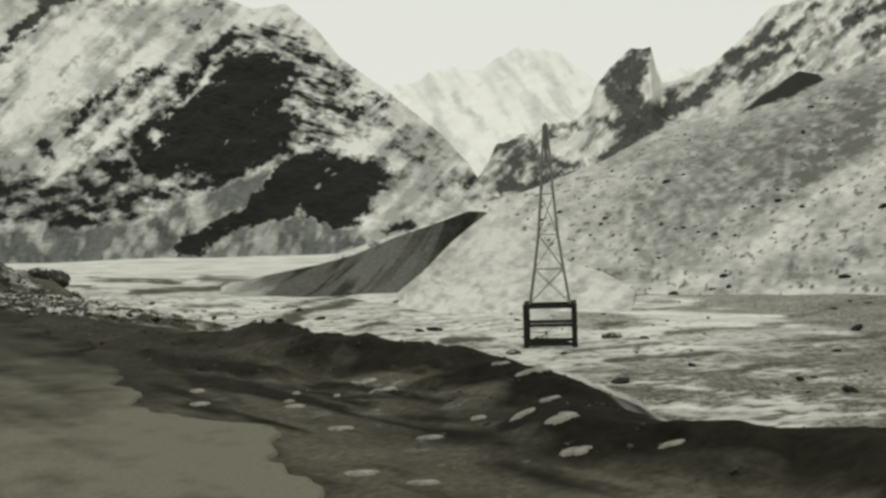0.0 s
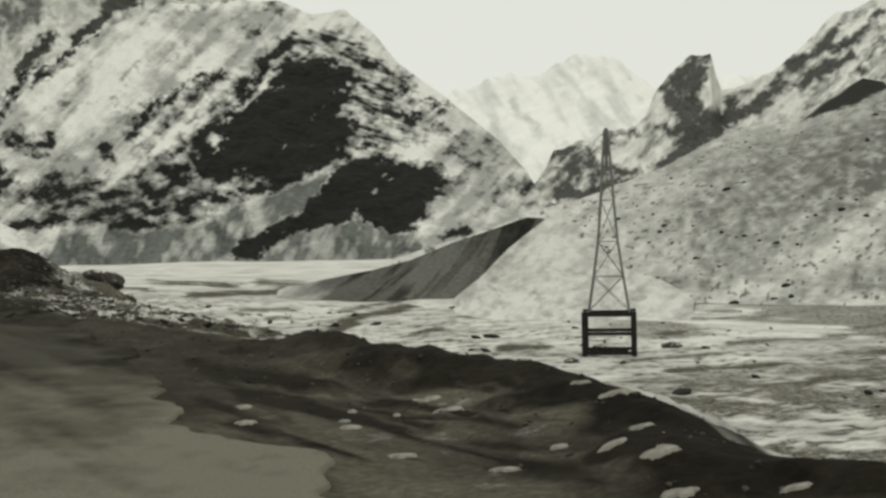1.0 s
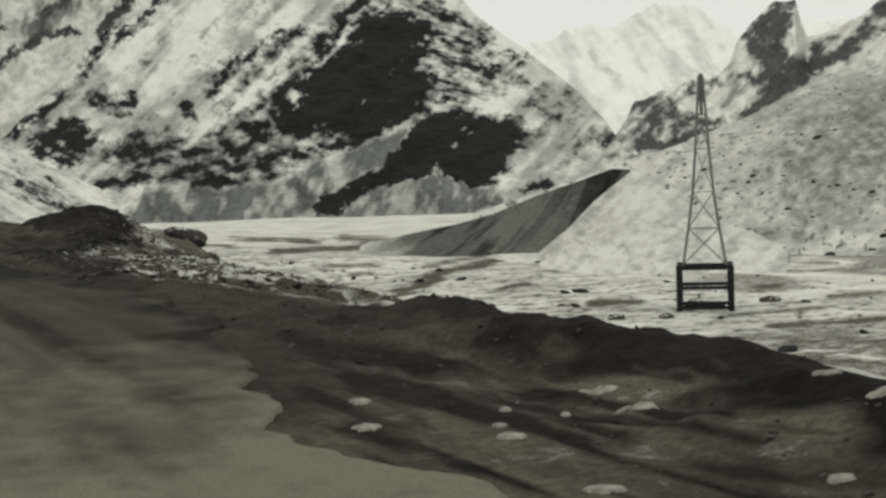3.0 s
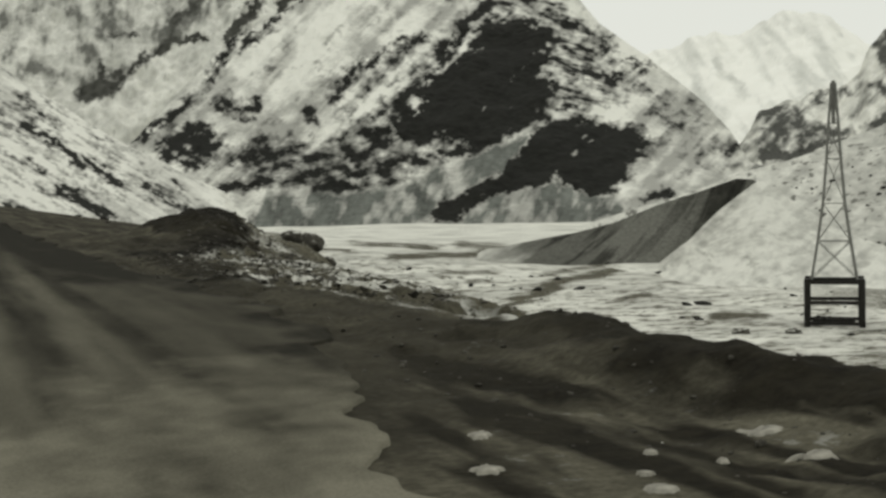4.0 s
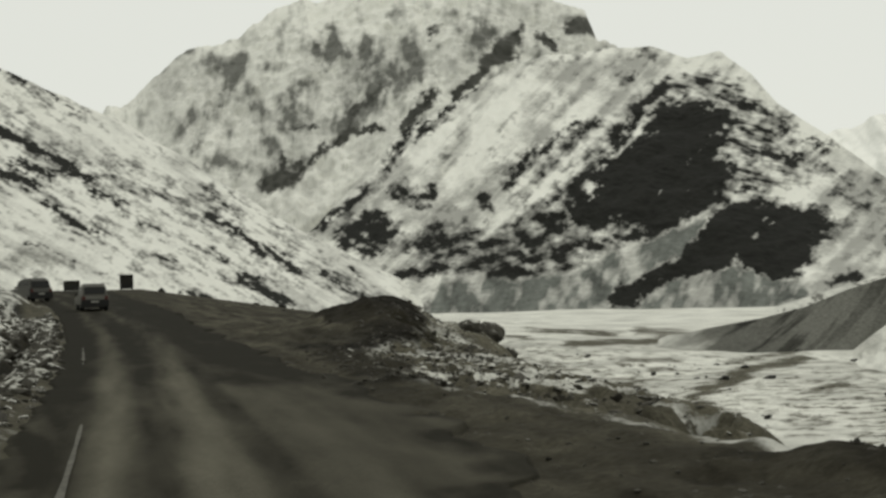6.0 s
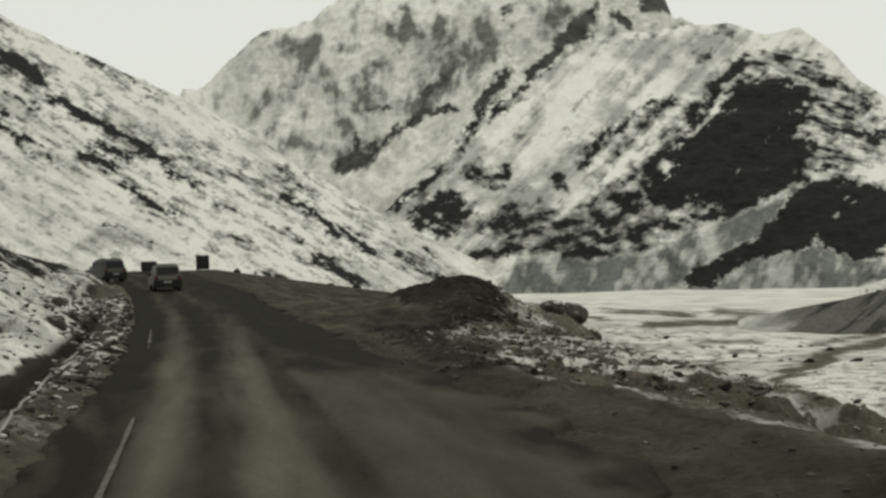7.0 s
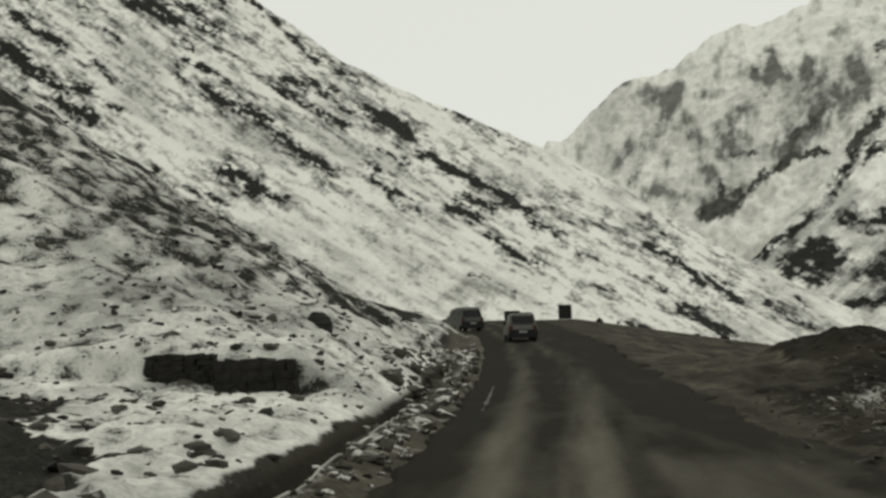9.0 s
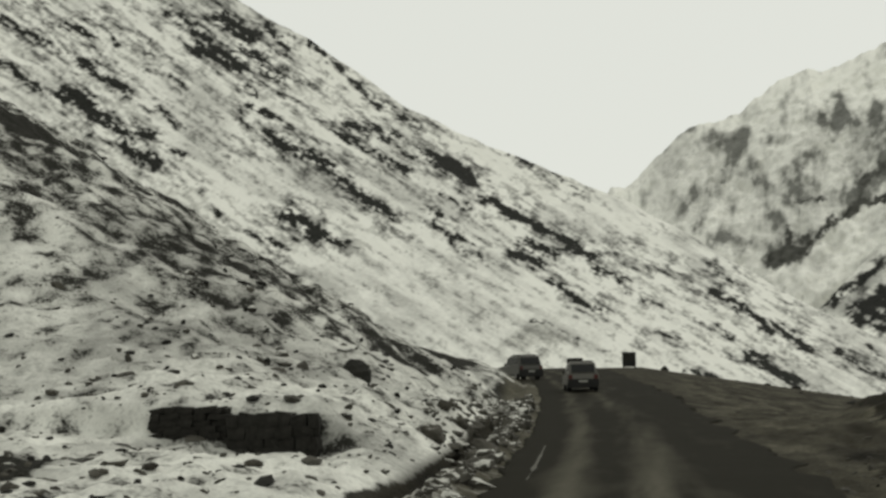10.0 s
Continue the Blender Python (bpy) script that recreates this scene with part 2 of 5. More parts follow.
def mountain(name, az0, az1, ridge, far, foot, foot_z, nu, nv, mat, label, amp=12.0, power=1.0, streak=0.9, crest=4.0, seed=1, bare=None, back=0.5, grain=9.0, depth=True, size=80.0):
    """A mountain side that rises from its foot to a ridge line, with a back behind it. ridge, far, foot, foot_z: (bearing, value) pairs."""
    az = np.linspace(az0, az1, nu)[:, None]
    v = np.concatenate([np.linspace(0, 1, nv), 1 + np.linspace(0.02, 1, 14) * 0.6])[None, :]

    def along(pairs):
        return np.interp(az, [p[0] for p in pairs], [p[1] for p in pairs])

    dr, df, zf = along(far), along(foot), along(foot_z)
    zr = EYE[2] + dr * np.tan(np.radians(along(ridge)))
    zr = zr + crest * (fbm(np.radians(az) * dr / 60, 0 * az, seed + 40, 5) - 0.5) * 2
    up = np.clip(v, 0, 1)
    over = np.clip(v - 1, 0, 1) / 0.6
    dist = df + (dr - df) * up + over * (dr * 0.25)
    z = zf + (zr - zf) * up**power - over * (zr - zf) * back
    wide, tall = np.radians(az) * dr, up * (dr - df)
    slant = wide * np.cos(np.arctan(streak)) + tall * np.sin(np.arctan(streak))
    cross = -wide * np.sin(np.arctan(streak)) + tall * np.cos(np.arctan(streak))
    rise = up * (zr - zf) * 1.6
    along_g = wide * np.cos(np.arctan(streak)) + rise * np.sin(np.arctan(streak))
    cross_g = -wide * np.sin(np.arctan(streak)) + rise * np.cos(np.arctan(streak))
    rough = (ridged(cross_g / size, along_g / (size * 2.5), seed, 5) - 0.5) * amp + (fbm(wide / 25, rise / 25, seed + 9, 4) - 0.5) * amp * 0.35
    env = step(0, 0.12, up) * step(1.0, 0.9, up)
    dist = dist - rough * env * 1.2
    z = z + rough * env * 0.45
    P = polar(az + 0 * v, dist, z)
    hyp = np.hypot(P[..., 0] - EYE[0], P[..., 1] - EYE[1])
    el = np.degrees(np.arctan2(P[..., 2] - EYE[2], hyp))
    tone = 0.6 * fbm(cross / grain, slant / (grain * 2.6), seed + 501, 5) + 0.4 * fbm(wide / (grain * 0.45), tall / (grain * 0.6), seed + 511, 4)
    rock, loose, *own = bare(az + 0 * v, el, wide + 0 * v, tall if depth else rise, slant, cross)
    tone = own[0] if own else tone
    extra = {"dark_soil": own[1]} if len(own) > 1 else {}
    ob = mesh_object(name, P.reshape(-1, 3), grid_faces(nu, v.shape[1]), [mat], attributes={"bare": np.clip(rock, 0, 1), "scree": np.clip(loose, 0, 1), "tone": tone, **extra})
    return tagged(ob, label, "mountain", kind="structure")


def patchy(density, n, soft=0.1):
    return step(-soft, soft, density - n)


def near_line(px, py, a, b, width):
    """1 on the line from a to b, fading to 0 beyond its width."""
    ex, ey = b[0] - a[0], b[1] - a[1]
    t = np.clip(((px - a[0]) * ex + (py - a[1]) * ey) / (ex * ex + ey * ey), 0, 1)
    return np.exp(-((np.hypot(px - a[0] - t * ex, py - a[1] - t * ey) / width) ** 2))


def strokes(px, py, rows):
    """The strongest of many soft strokes; a row: two ends, width and strength."""
    out = np.zeros(px.shape)
    for x0, y0, x1, y1, w, k in rows:
        out = np.maximum(out, k * near_line(px, py, (x0, y0), (x1, y1), w))
    return out


def jitter(az, el, seed, coarse, fine):
    """Two coordinates wandering at a coarse and a fine scale."""
    wa = az + (fbm(az / 0.7, el / 0.5, seed, 5) - 0.5) * coarse + (fbm(az / 0.16, el / 0.13, seed + 38, 4) - 0.5) * fine
    we = el + (fbm(az / 0.7, el / 0.5, seed + 10, 5) - 0.5) * coarse + (fbm(az / 0.16, el / 0.13, seed + 44, 4) - 0.5) * fine
    return wa, we


def strong(n, gain):
    return 0.5 + gain * (n - 0.5)


# the mountain with two dark cliffs across the valley
def face_bare(az, el, wide, tall, slant, cross):
    wa, we = jitter(az, el, 3, 0.40, 0.26)
    cliff_a = [(24, 7.7), (25.1, 7.8), (26.3, 7.2), (26.7, 6.7), (26.2, 6), (26.1, 5.2), (26.5, 4.6), (26.2, 4), (25.7, 3.3), (25.1, 2.8), (24.2, 2.4), (23.4, 2.1), (21.3, 2.3), (19.3, 2.5), (19.1, 3.3), (19.4, 4.1), (19.9, 4.9), (20.7, 5.5), (21.7, 6), (22.3, 6.5), (22.9, 7), (23.4, 7.5)]
    cliff_b = [(25.2, 2.6), (25.9, 3.1), (27.2, 3.1), (28.4, 3.1), (29.4, 2.8), (30, 2.3), (29.9, 1.5), (29.6, 0.8), (29.3, 0.4), (28.7, -0.1), (28, -0.2), (27.4, 0), (26.6, 0.5), (25.4, 0.3), (24.4, -0), (23.5, -0.2), (22.5, -0.7), (21.7, -1.1), (20.7, -0.9), (21.4, -0.2), (23.2, 0.6), (24, 1.1), (24.6, 1.8)]
    fringe_b = [(28.4, 3.2), (29.7, 3.1), (30.8, 2.4), (30.9, 1.4), (30, 1.1), (29.3, 0.4), (28.7, 1.6)]
    ledges = [(23.3, 8.1), (23.9, 8.9), (25.6, 9.1), (27.1, 8.3), (28.9, 6.6), (30.7, 5.1), (31.1, 3.7), (29.7, 3.8), (27.1, 3.5), (26.2, 3.5), (26.5, 4.7), (26.1, 5.9), (26.6, 6.7), (25.1, 7.7)]
    knoll = [(8.5, 2.4), (9.3, 3), (10.3, 3.5), (11.3, 3.4), (11.7, 2.8), (11.5, 1.9), (11, 1.3), (10, 1.2), (9.1, 1.6)]
    fringe_a = [(16.4, 3.0), (16.6, 5.4), (19.0, 6.6), (21.4, 7.4), (23.2, 8.8), (23.8, 8.2), (20.2, 4.6), (19.2, 2.6)]
    band = [(11.5, 0.7), (13, 1.9), (14.8, 2.6), (16.5, 2.5), (18.1, 3.5), (19.3, 4), (19.3, 2.3), (21.3, 2.1), (21.5, 1.1), (19.2, 0.2), (16.5, -0.1), (13.5, 0.1)]
    talus = [[(12.9, -1.3), (13.7, -0), (17.2, 0), (19.2, 0.2), (21.2, 1), (23.5, 1.7), (25.2, 2.6), (24.6, 1.7), (23.7, 0.8), (21.4, -0.1), (20.4, -1), (18.9, -1.5)],
             [(20.4, -1.6), (21.7, -1.2), (22.5, -0.8), (23.5, -0.2), (24.5, -0.1), (25.5, 0.2), (26.6, 0.4), (27.4, -0.1), (28, -0.3), (28.7, -0.2), (29.1, -0.8), (27, -1.5)]]
    shoulder = [(26.4, 9.3), (31.0, 5.2), (35.0, 2.4), (35.0, 0.2), (30.9, 0.6), (31.0, 2.6), (29.8, 4.0), (28.8, 4.9)]
    rim = [(21.3, 6.1, 22.5, 7.4, 0.43, 0.95), (22.5, 7.4, 23.8, 8.5, 0.46, 0.9), (21.9, 6.1, 23.6, 7.5, 0.31, 0.8), (23.8, 8.6, 25.6, 8.8, 0.36, 0.62), (25.7, 8.8, 26.8, 7.4, 0.36, 0.62), (20.4, 7, 18.9, 6.3, 0.36, 0.95), (18.9, 6.3, 17.6, 5.6, 0.36, 0.95), (17.6, 5.6, 16.7, 4.6, 0.36, 0.85), (16.7, 4.6, 16.6, 3.9, 0.31, 0.6), (19, 2.5, 21.5, 2.3, 0.43, 0.8), (17.5, 1.8, 19, 2.4, 0.46, 0.85), (19.3, 1.6, 21.3, 1.3, 0.46, 0.85), (18, 0.6, 19.3, 0.7, 0.43, 0.85), (21.4, 2.1, 23.1, 2, 0.36, 0.9), (19.1, 4, 18.1, 3.7, 0.39, 0.75), (17.4, 3.8, 17.2, 2.9, 0.36, 0.7)]
    clumps = [(16.1, 0.7, 17.5, 0.3, 0.67, 1.1), (15.5, 0.3, 16.2, 0.5, 0.54, 0.9), (11.2, 0.4, 13, 0.5, 0.36, 0.95), (13, 1.1, 14, 0.9, 0.36, 0.8), (11.5, 1.9, 13.3, 2.2, 0.7, 0.72), (14, 1.6, 14.9, 1.3, 0.36, 0.8), (11.5, 4.1, 13.2, 4, 0.36, 0.95), (12.6, 3.9, 12.8, 3.6, 0.28, 0.9), (15.3, 3.8, 15.8, 3.3, 0.31, 0.75), (16.7, 3.4, 17.3, 2.5, 0.31, 0.6), (15.5, 2.6, 17.5, 2.2, 0.36, 0.62), (17.3, 1.5, 18.8, 1.5, 0.39, 0.6), (7.6, 2.6, 9.5, 3.7, 0.28, 0.9), (9.5, 3.7, 10.4, 4.5, 0.28, 0.85), (10.4, 4.5, 11.5, 5.4, 0.23, 0.7), (11.3, 5.3, 12.2, 6.9, 0.28, 0.9)]
    gullies = [(12.2, 6.9, 12.9, 7.9, 0.36, 0.95), (12.8, 6.9, 14.2, 7.4, 0.28, 0.7), (10.5, 4.1, 12.1, 4.7, 0.23, 0.5), (26.7, 6.1, 28.7, 6.3, 0.23, 0.75), (27, 5.1, 29.3, 5.1, 0.28, 0.85), (27.2, 4.3, 28.8, 4.5, 0.23, 0.7), (28.6, 5, 30.5, 4.5, 0.28, 0.75), (29.7, 6, 30.5, 5.4, 0.28, 0.85), (26.6, 7.6, 27.6, 7.3, 0.28, 0.8), (27.7, 6.7, 29.4, 6.8, 0.23, 0.6), (30.7, 3.7, 31.8, 2.7, 0.31, 0.6), (31.1, 2, 31.9, 1.3, 0.31, 0.45), (30.5, -0.2, 31.4, -0.1, 0.36, 1), (22.7, 10.1, 23.2, 9.8, 0.36, 0.7), (21.6, 8.8, 22.2, 9, 0.31, 0.6), (18.9, 9.7, 20, 10.6, 0.31, 0.4)]
    rim += [(12.1, 6.9, 12.3, 7.7, 0.2, 0.9), (12.3, 7.3, 13.3, 8.4, 0.35, 0.95), (12.5, 6.6, 13.3, 7.2, 0.3, 1), (13.3, 7.2, 14.4, 8.2, 0.23, 0.9), (14.3, 8.2, 15.4, 9.3, 0.28, 1), (12.2, 6.9, 11.6, 6, 0.13, 0.7), (11.6, 6, 11.1, 5.2, 0.1, 0.5), (13.1, 6.3, 14.1, 7, 0.18, 0.4), (11.6, 4.5, 10.8, 4.1, 0.15, 0.5)]
    # ribs run from low on the left to high on the right
    c, s = az * 0.70 - el * 0.72, az * 0.72 + el * 0.70
    ribs = fbm(c / 0.42, s / 3.4, 21, 6)
    fine = fbm(az / 0.34, el / 0.26, 25, 5)
    n = 0.45 * ribs + 0.55 * fine
    low = inside(wa, we, band, 0.7)
    n = n * (1 - low) + (0.6 * fbm((az - 0.6 * el) / 0.75, el / 0.36, 23, 5) + 0.4 * fine) * low
    shelf = 0.65 * fbm(az / 1.0, (el + 0.30 * (az - 26)) / 0.20, 29, 5) + 0.35 * fine
    right = np.maximum(inside(wa, we, ledges, 0.5), 0.6 * inside(wa, we, fringe_b, 0.4))
    n = n * (1 - right) + shelf * right
    east = inside(wa, we, shoulder, 0.7)
    n = n * (1 - east) + (0.35 * ribs + 0.65 * fine) * east
    broad = fbm(az / 4.0, el / 3.0, 27, 4)
    d = 0.10 + 0.14 * step(0.35, 0.75, broad) + 0.06 * step(8.5, 9.8, el)
    d = np.maximum(d, 0.65 * low)
    d = np.maximum(d, 0.44 * inside(wa, we, fringe_a, 0.6))
    d = np.maximum(d, 0.55 * inside(wa, we, ledges, 0.5))
    d = np.maximum(d, 0.62 * inside(wa, we, fringe_b, 0.4))
    d = np.maximum(d, 0.34 * east)
    d = np.maximum(d, 0.84 * inside(wa, we, knoll, 0.4))
    d = np.maximum(d, 0.85 * np.maximum.reduce([strokes(wa, we, rim), strokes(wa, we, clumps), strokes(wa, we, gullies)]))
    core = np.maximum(inside(wa, we, cliff_a, 1.0), inside(wa, we, cliff_b, 0.8))
    seams = step(0.62, 0.95, ridged((c + 0.3 * fine) / 0.5, s / 2.0, 71, 4)) * step(0.55, 0.8, fbm(az / 0.9, el / 0.9, 75, 4))
    d = np.maximum(d, (0.14 + 1.05 * core - 0.5 * seams * core) * step(0.05, 0.3, core))
    core = step(0.4, 0.7, core)
    drift = np.exp(-(((wa - 20.4) / 0.38) ** 2) - ((we - 4.15) / 0.3) ** 2)
    d = d - 0.9 * drift
    sa, se = 0.6 * az + 0.4 * wa, 0.6 * el + 0.4 * we
    fan = np.clip(1.8 * np.maximum(inside(sa, se, talus[0], 0.6), inside(sa, se, talus[1], 0.6)), 0, 1) * (1 - core)
    flutes = fbm((az - 0.5 * el) / 0.5, el / 1.3, 35, 5)
    cones = ridged((az + 0.3 * el) / 1.5, el / 3.0, 57, 3)
    loose = fan * (0.80 + 1.1 * (flutes - 0.5) + 1.3 * (cones - 0.6))
    d = d * (1 - 0.6 * fan)
    tone = 0.52 + 0.75 * (ribs - 0.5) + 0.9 * (broad - 0.5) + 0.8 * (fbm(az / 0.7, el / 0.5, 37, 6) - 0.5)
    tone = tone - 0.04 + 0.7 * (ridged(c / 1.1, s / 5.0, 39, 5) - 0.5) - 0.12 * step(3.2, 1.5, el)
    tone = tone * (1 - fan) + fan * (0.42 + 0.6 * (flutes - 0.5) + 0.15 * (fine - 0.5))
    return np.clip(0.5 + 1.9 * (d - n), 0, 1), loose, tone - 0.06


mountain("mountain_face", 5.0, 38.0,
         [(5, 1.2), (7, 2.0), (8, 2.7), (10.1, 4.84), (12.2, 7.1), (15.3, 8.6), (18.2, 10), (20.8, 10.2), (23, 10.1), (24.6, 9.45), (26, 9.65), (27.3, 8.6), (28.4, 7.25), (31, 5.25), (32.8, 3.8), (34, 2.5), (34.8, 1.2), (38, 0)],
         [(5, 1000), (21, 1200), (38, 900)], [(5, 560), (20, 530), (38, 520)], [(5, -14), (38, -14)],
         720, 400, M_FACE, "snow-covered mountainside with two bare dark rock cliffs above the valley", 15, 1.1, 2.3, 4, 1, face_bare)


# the craggy peak behind it, its rock colour lightened for haze
def crag_bare(az, el, wide, tall, slant, cross):
    wa, we = jitter(az, el, 33, 0.35, 0.25)
    outcrops = [(5.8, 4.4, 6.8, 4.9, 0.45, 1), (6.8, 4.8, 7.6, 5.3, 0.4, 1), (6.6, 6, 6.5, 4.9, 0.18, 0.8), (6.9, 5.4, 7.6, 5.6, 0.25, 0.8), (7.5, 5.3, 8.5, 6.2, 0.25, 0.9), (8.5, 6.1, 9.6, 6.9, 0.25, 0.8), (9.6, 6.8, 11.2, 7, 0.2, 0.95), (7.1, 7.1, 8.1, 7.1, 0.2, 0.6), (9.7, 7.5, 10.9, 8.7, 0.25, 0.6), (7.6, 8.6, 7.7, 7.5, 0.15, 0.4), (5.2, 8.1, 5.2, 7.9, 0.15, 0.6), (13.4, 11.1, 13.8, 11.3, 0.25, 0.7)]
    crown_rock = [(15.8, 9.7, 16.7, 10.5, 0.4, 1.1), (16.2, 10, 17.2, 10, 0.25, 0.8), (16.7, 10.5, 17.4, 11.1, 0.4, 0.8), (18.2, 10.7, 18.8, 10.5, 0.3, 1), (12.1, 6.9, 12.3, 7.7, 0.2, 0.9), (12.3, 7.3, 13.3, 8.4, 0.35, 0.95), (12.5, 6.6, 13.3, 7.2, 0.3, 1), (13.3, 7.2, 14.4, 8.2, 0.23, 0.9), (14.3, 8.2, 15.4, 9.3, 0.28, 1), (15.2, 9.1, 16, 9.8, 0.3, 0.9), (19.6, 11.2, 20.6, 11, 0.41, 0.9)]
    faces = [(4.7, 10.1, 5.3, 8.1, 0.4, 0.32), (4.4, 8.6, 3.7, 8.1, 0.35, 0.35), (3.3, 8.2, 2.1, 6.9, 0.4, 0.3), (8.2, 10.5, 8.3, 9.7, 0.3, 0.45), (9.1, 11.2, 9, 10.3, 0.4, 0.45), (10.5, 10.7, 9.7, 8.5, 0.5, 0.5), (9.5, 10.3, 9.5, 7.8, 0.4, 0.45), (7.7, 8.8, 8.1, 6.8, 0.6, 0.45), (6.9, 7.2, 8.9, 7.1, 0.65, 0.5), (10.9, 9, 9.7, 7.3, 0.5, 0.55), (6.4, 6.4, 6.8, 4.6, 0.55, 0.5), (3.6, 5.9, 5.6, 5.1, 0.35, 0.3), (12.7, 9.5, 13.3, 9.3, 0.35, 0.45), (12.2, 10.2, 11.6, 9.7, 0.55, 0.3), (2.2, 10.1, 1.7, 9.4, 0.5, 0.25), (3, 7, 2.9, 6.1, 0.25, 0.3)]
    faces += [(5.9, 8.4, 5.6, 6.1, 0.45, 0.2), (11.3, 11.2, 11, 10.2, 0.35, 0.3), (7.1, 5.4, 8.6, 6.2, 0.45, 0.4), (15.2, 10.6, 16.8, 11.2, 0.6, 0.35)]

    # weathered rock faces between snow chutes that fall to the lower left
    bend = 0.8 * (fbm(az / 2.6, el / 2.6, 59, 3) - 0.5) + 0.22 * (fbm(az / 0.5, el / 0.6, 69, 4) - 0.5)
    chutes = ridged((az - 0.55 * el + bend) / 1.5, (el + 0.5 * az) / 3.2, 51, 4)
    broad = fbm(az / 1.6, el / 1.5, 53, 4)
    blots = fbm(az / 0.55, el / 0.7, 57, 5)
    fine = fbm(az / 0.2, el / 0.26, 55, 4)
    seams = ridged((az - 0.2 * el + 0.6 * bend) / 0.42, (el + 0.3 * az) / 1.5, 73, 4)
    # less rock and whiter snow up high: the crest's fade into cloud, painted
    high = step(9.6, 12.0, el) * step(17, 12, az)
    grey = strokes(wa, we, faces)
    d = 0.13 + 0.60 * (chutes - 0.55) + 0.75 * (broad - 0.5) + 0.85 * (blots - 0.5) + 0.3 * (fine - 0.5)
    d = d + 1.25 * grey * (0.1 + 0.6 * blots + 0.9 * seams) + 0.45 * (seams - 0.55) * (1 - high) - 0.22 * high
    snowfield = [(7.5, 5.2), (9.2, 6.7), (11.6, 7.2), (12.6, 8.6), (13.6, 10.0), (15.4, 9.4), (13.0, 6.9), (10.0, 4.4), (7.0, 3.4), (6.0, 3.9)]
    d = d - 0.22 * inside(wa, we, snowfield, 0.4)
    dark = np.maximum(strokes(wa, we, outcrops), strokes(wa, we, crown_rock))
    loose = 1.45 * dark * (0.7 + 0.6 * blots) - 0.35 * fine
    tone = 0.66 + 0.6 * (broad - 0.5) + 0.5 * (blots - 0.5) + 0.3 * (fine - 0.5) + 0.15 * high
    return np.clip(d, 0, 1), loose, tone


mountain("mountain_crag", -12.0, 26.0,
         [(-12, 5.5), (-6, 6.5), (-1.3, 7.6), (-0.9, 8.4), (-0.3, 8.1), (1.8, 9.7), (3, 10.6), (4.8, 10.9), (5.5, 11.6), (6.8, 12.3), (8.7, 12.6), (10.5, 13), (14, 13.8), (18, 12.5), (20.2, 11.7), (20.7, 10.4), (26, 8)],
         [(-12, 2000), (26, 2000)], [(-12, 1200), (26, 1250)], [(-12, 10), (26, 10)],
         560, 260, M_CRAG, "craggy mountain streaked with snow, its rock greyed as by haze", 36, 1.0, 1.2, 14, 5, crag_bare, 0.5, 22.0, True, 120.0)


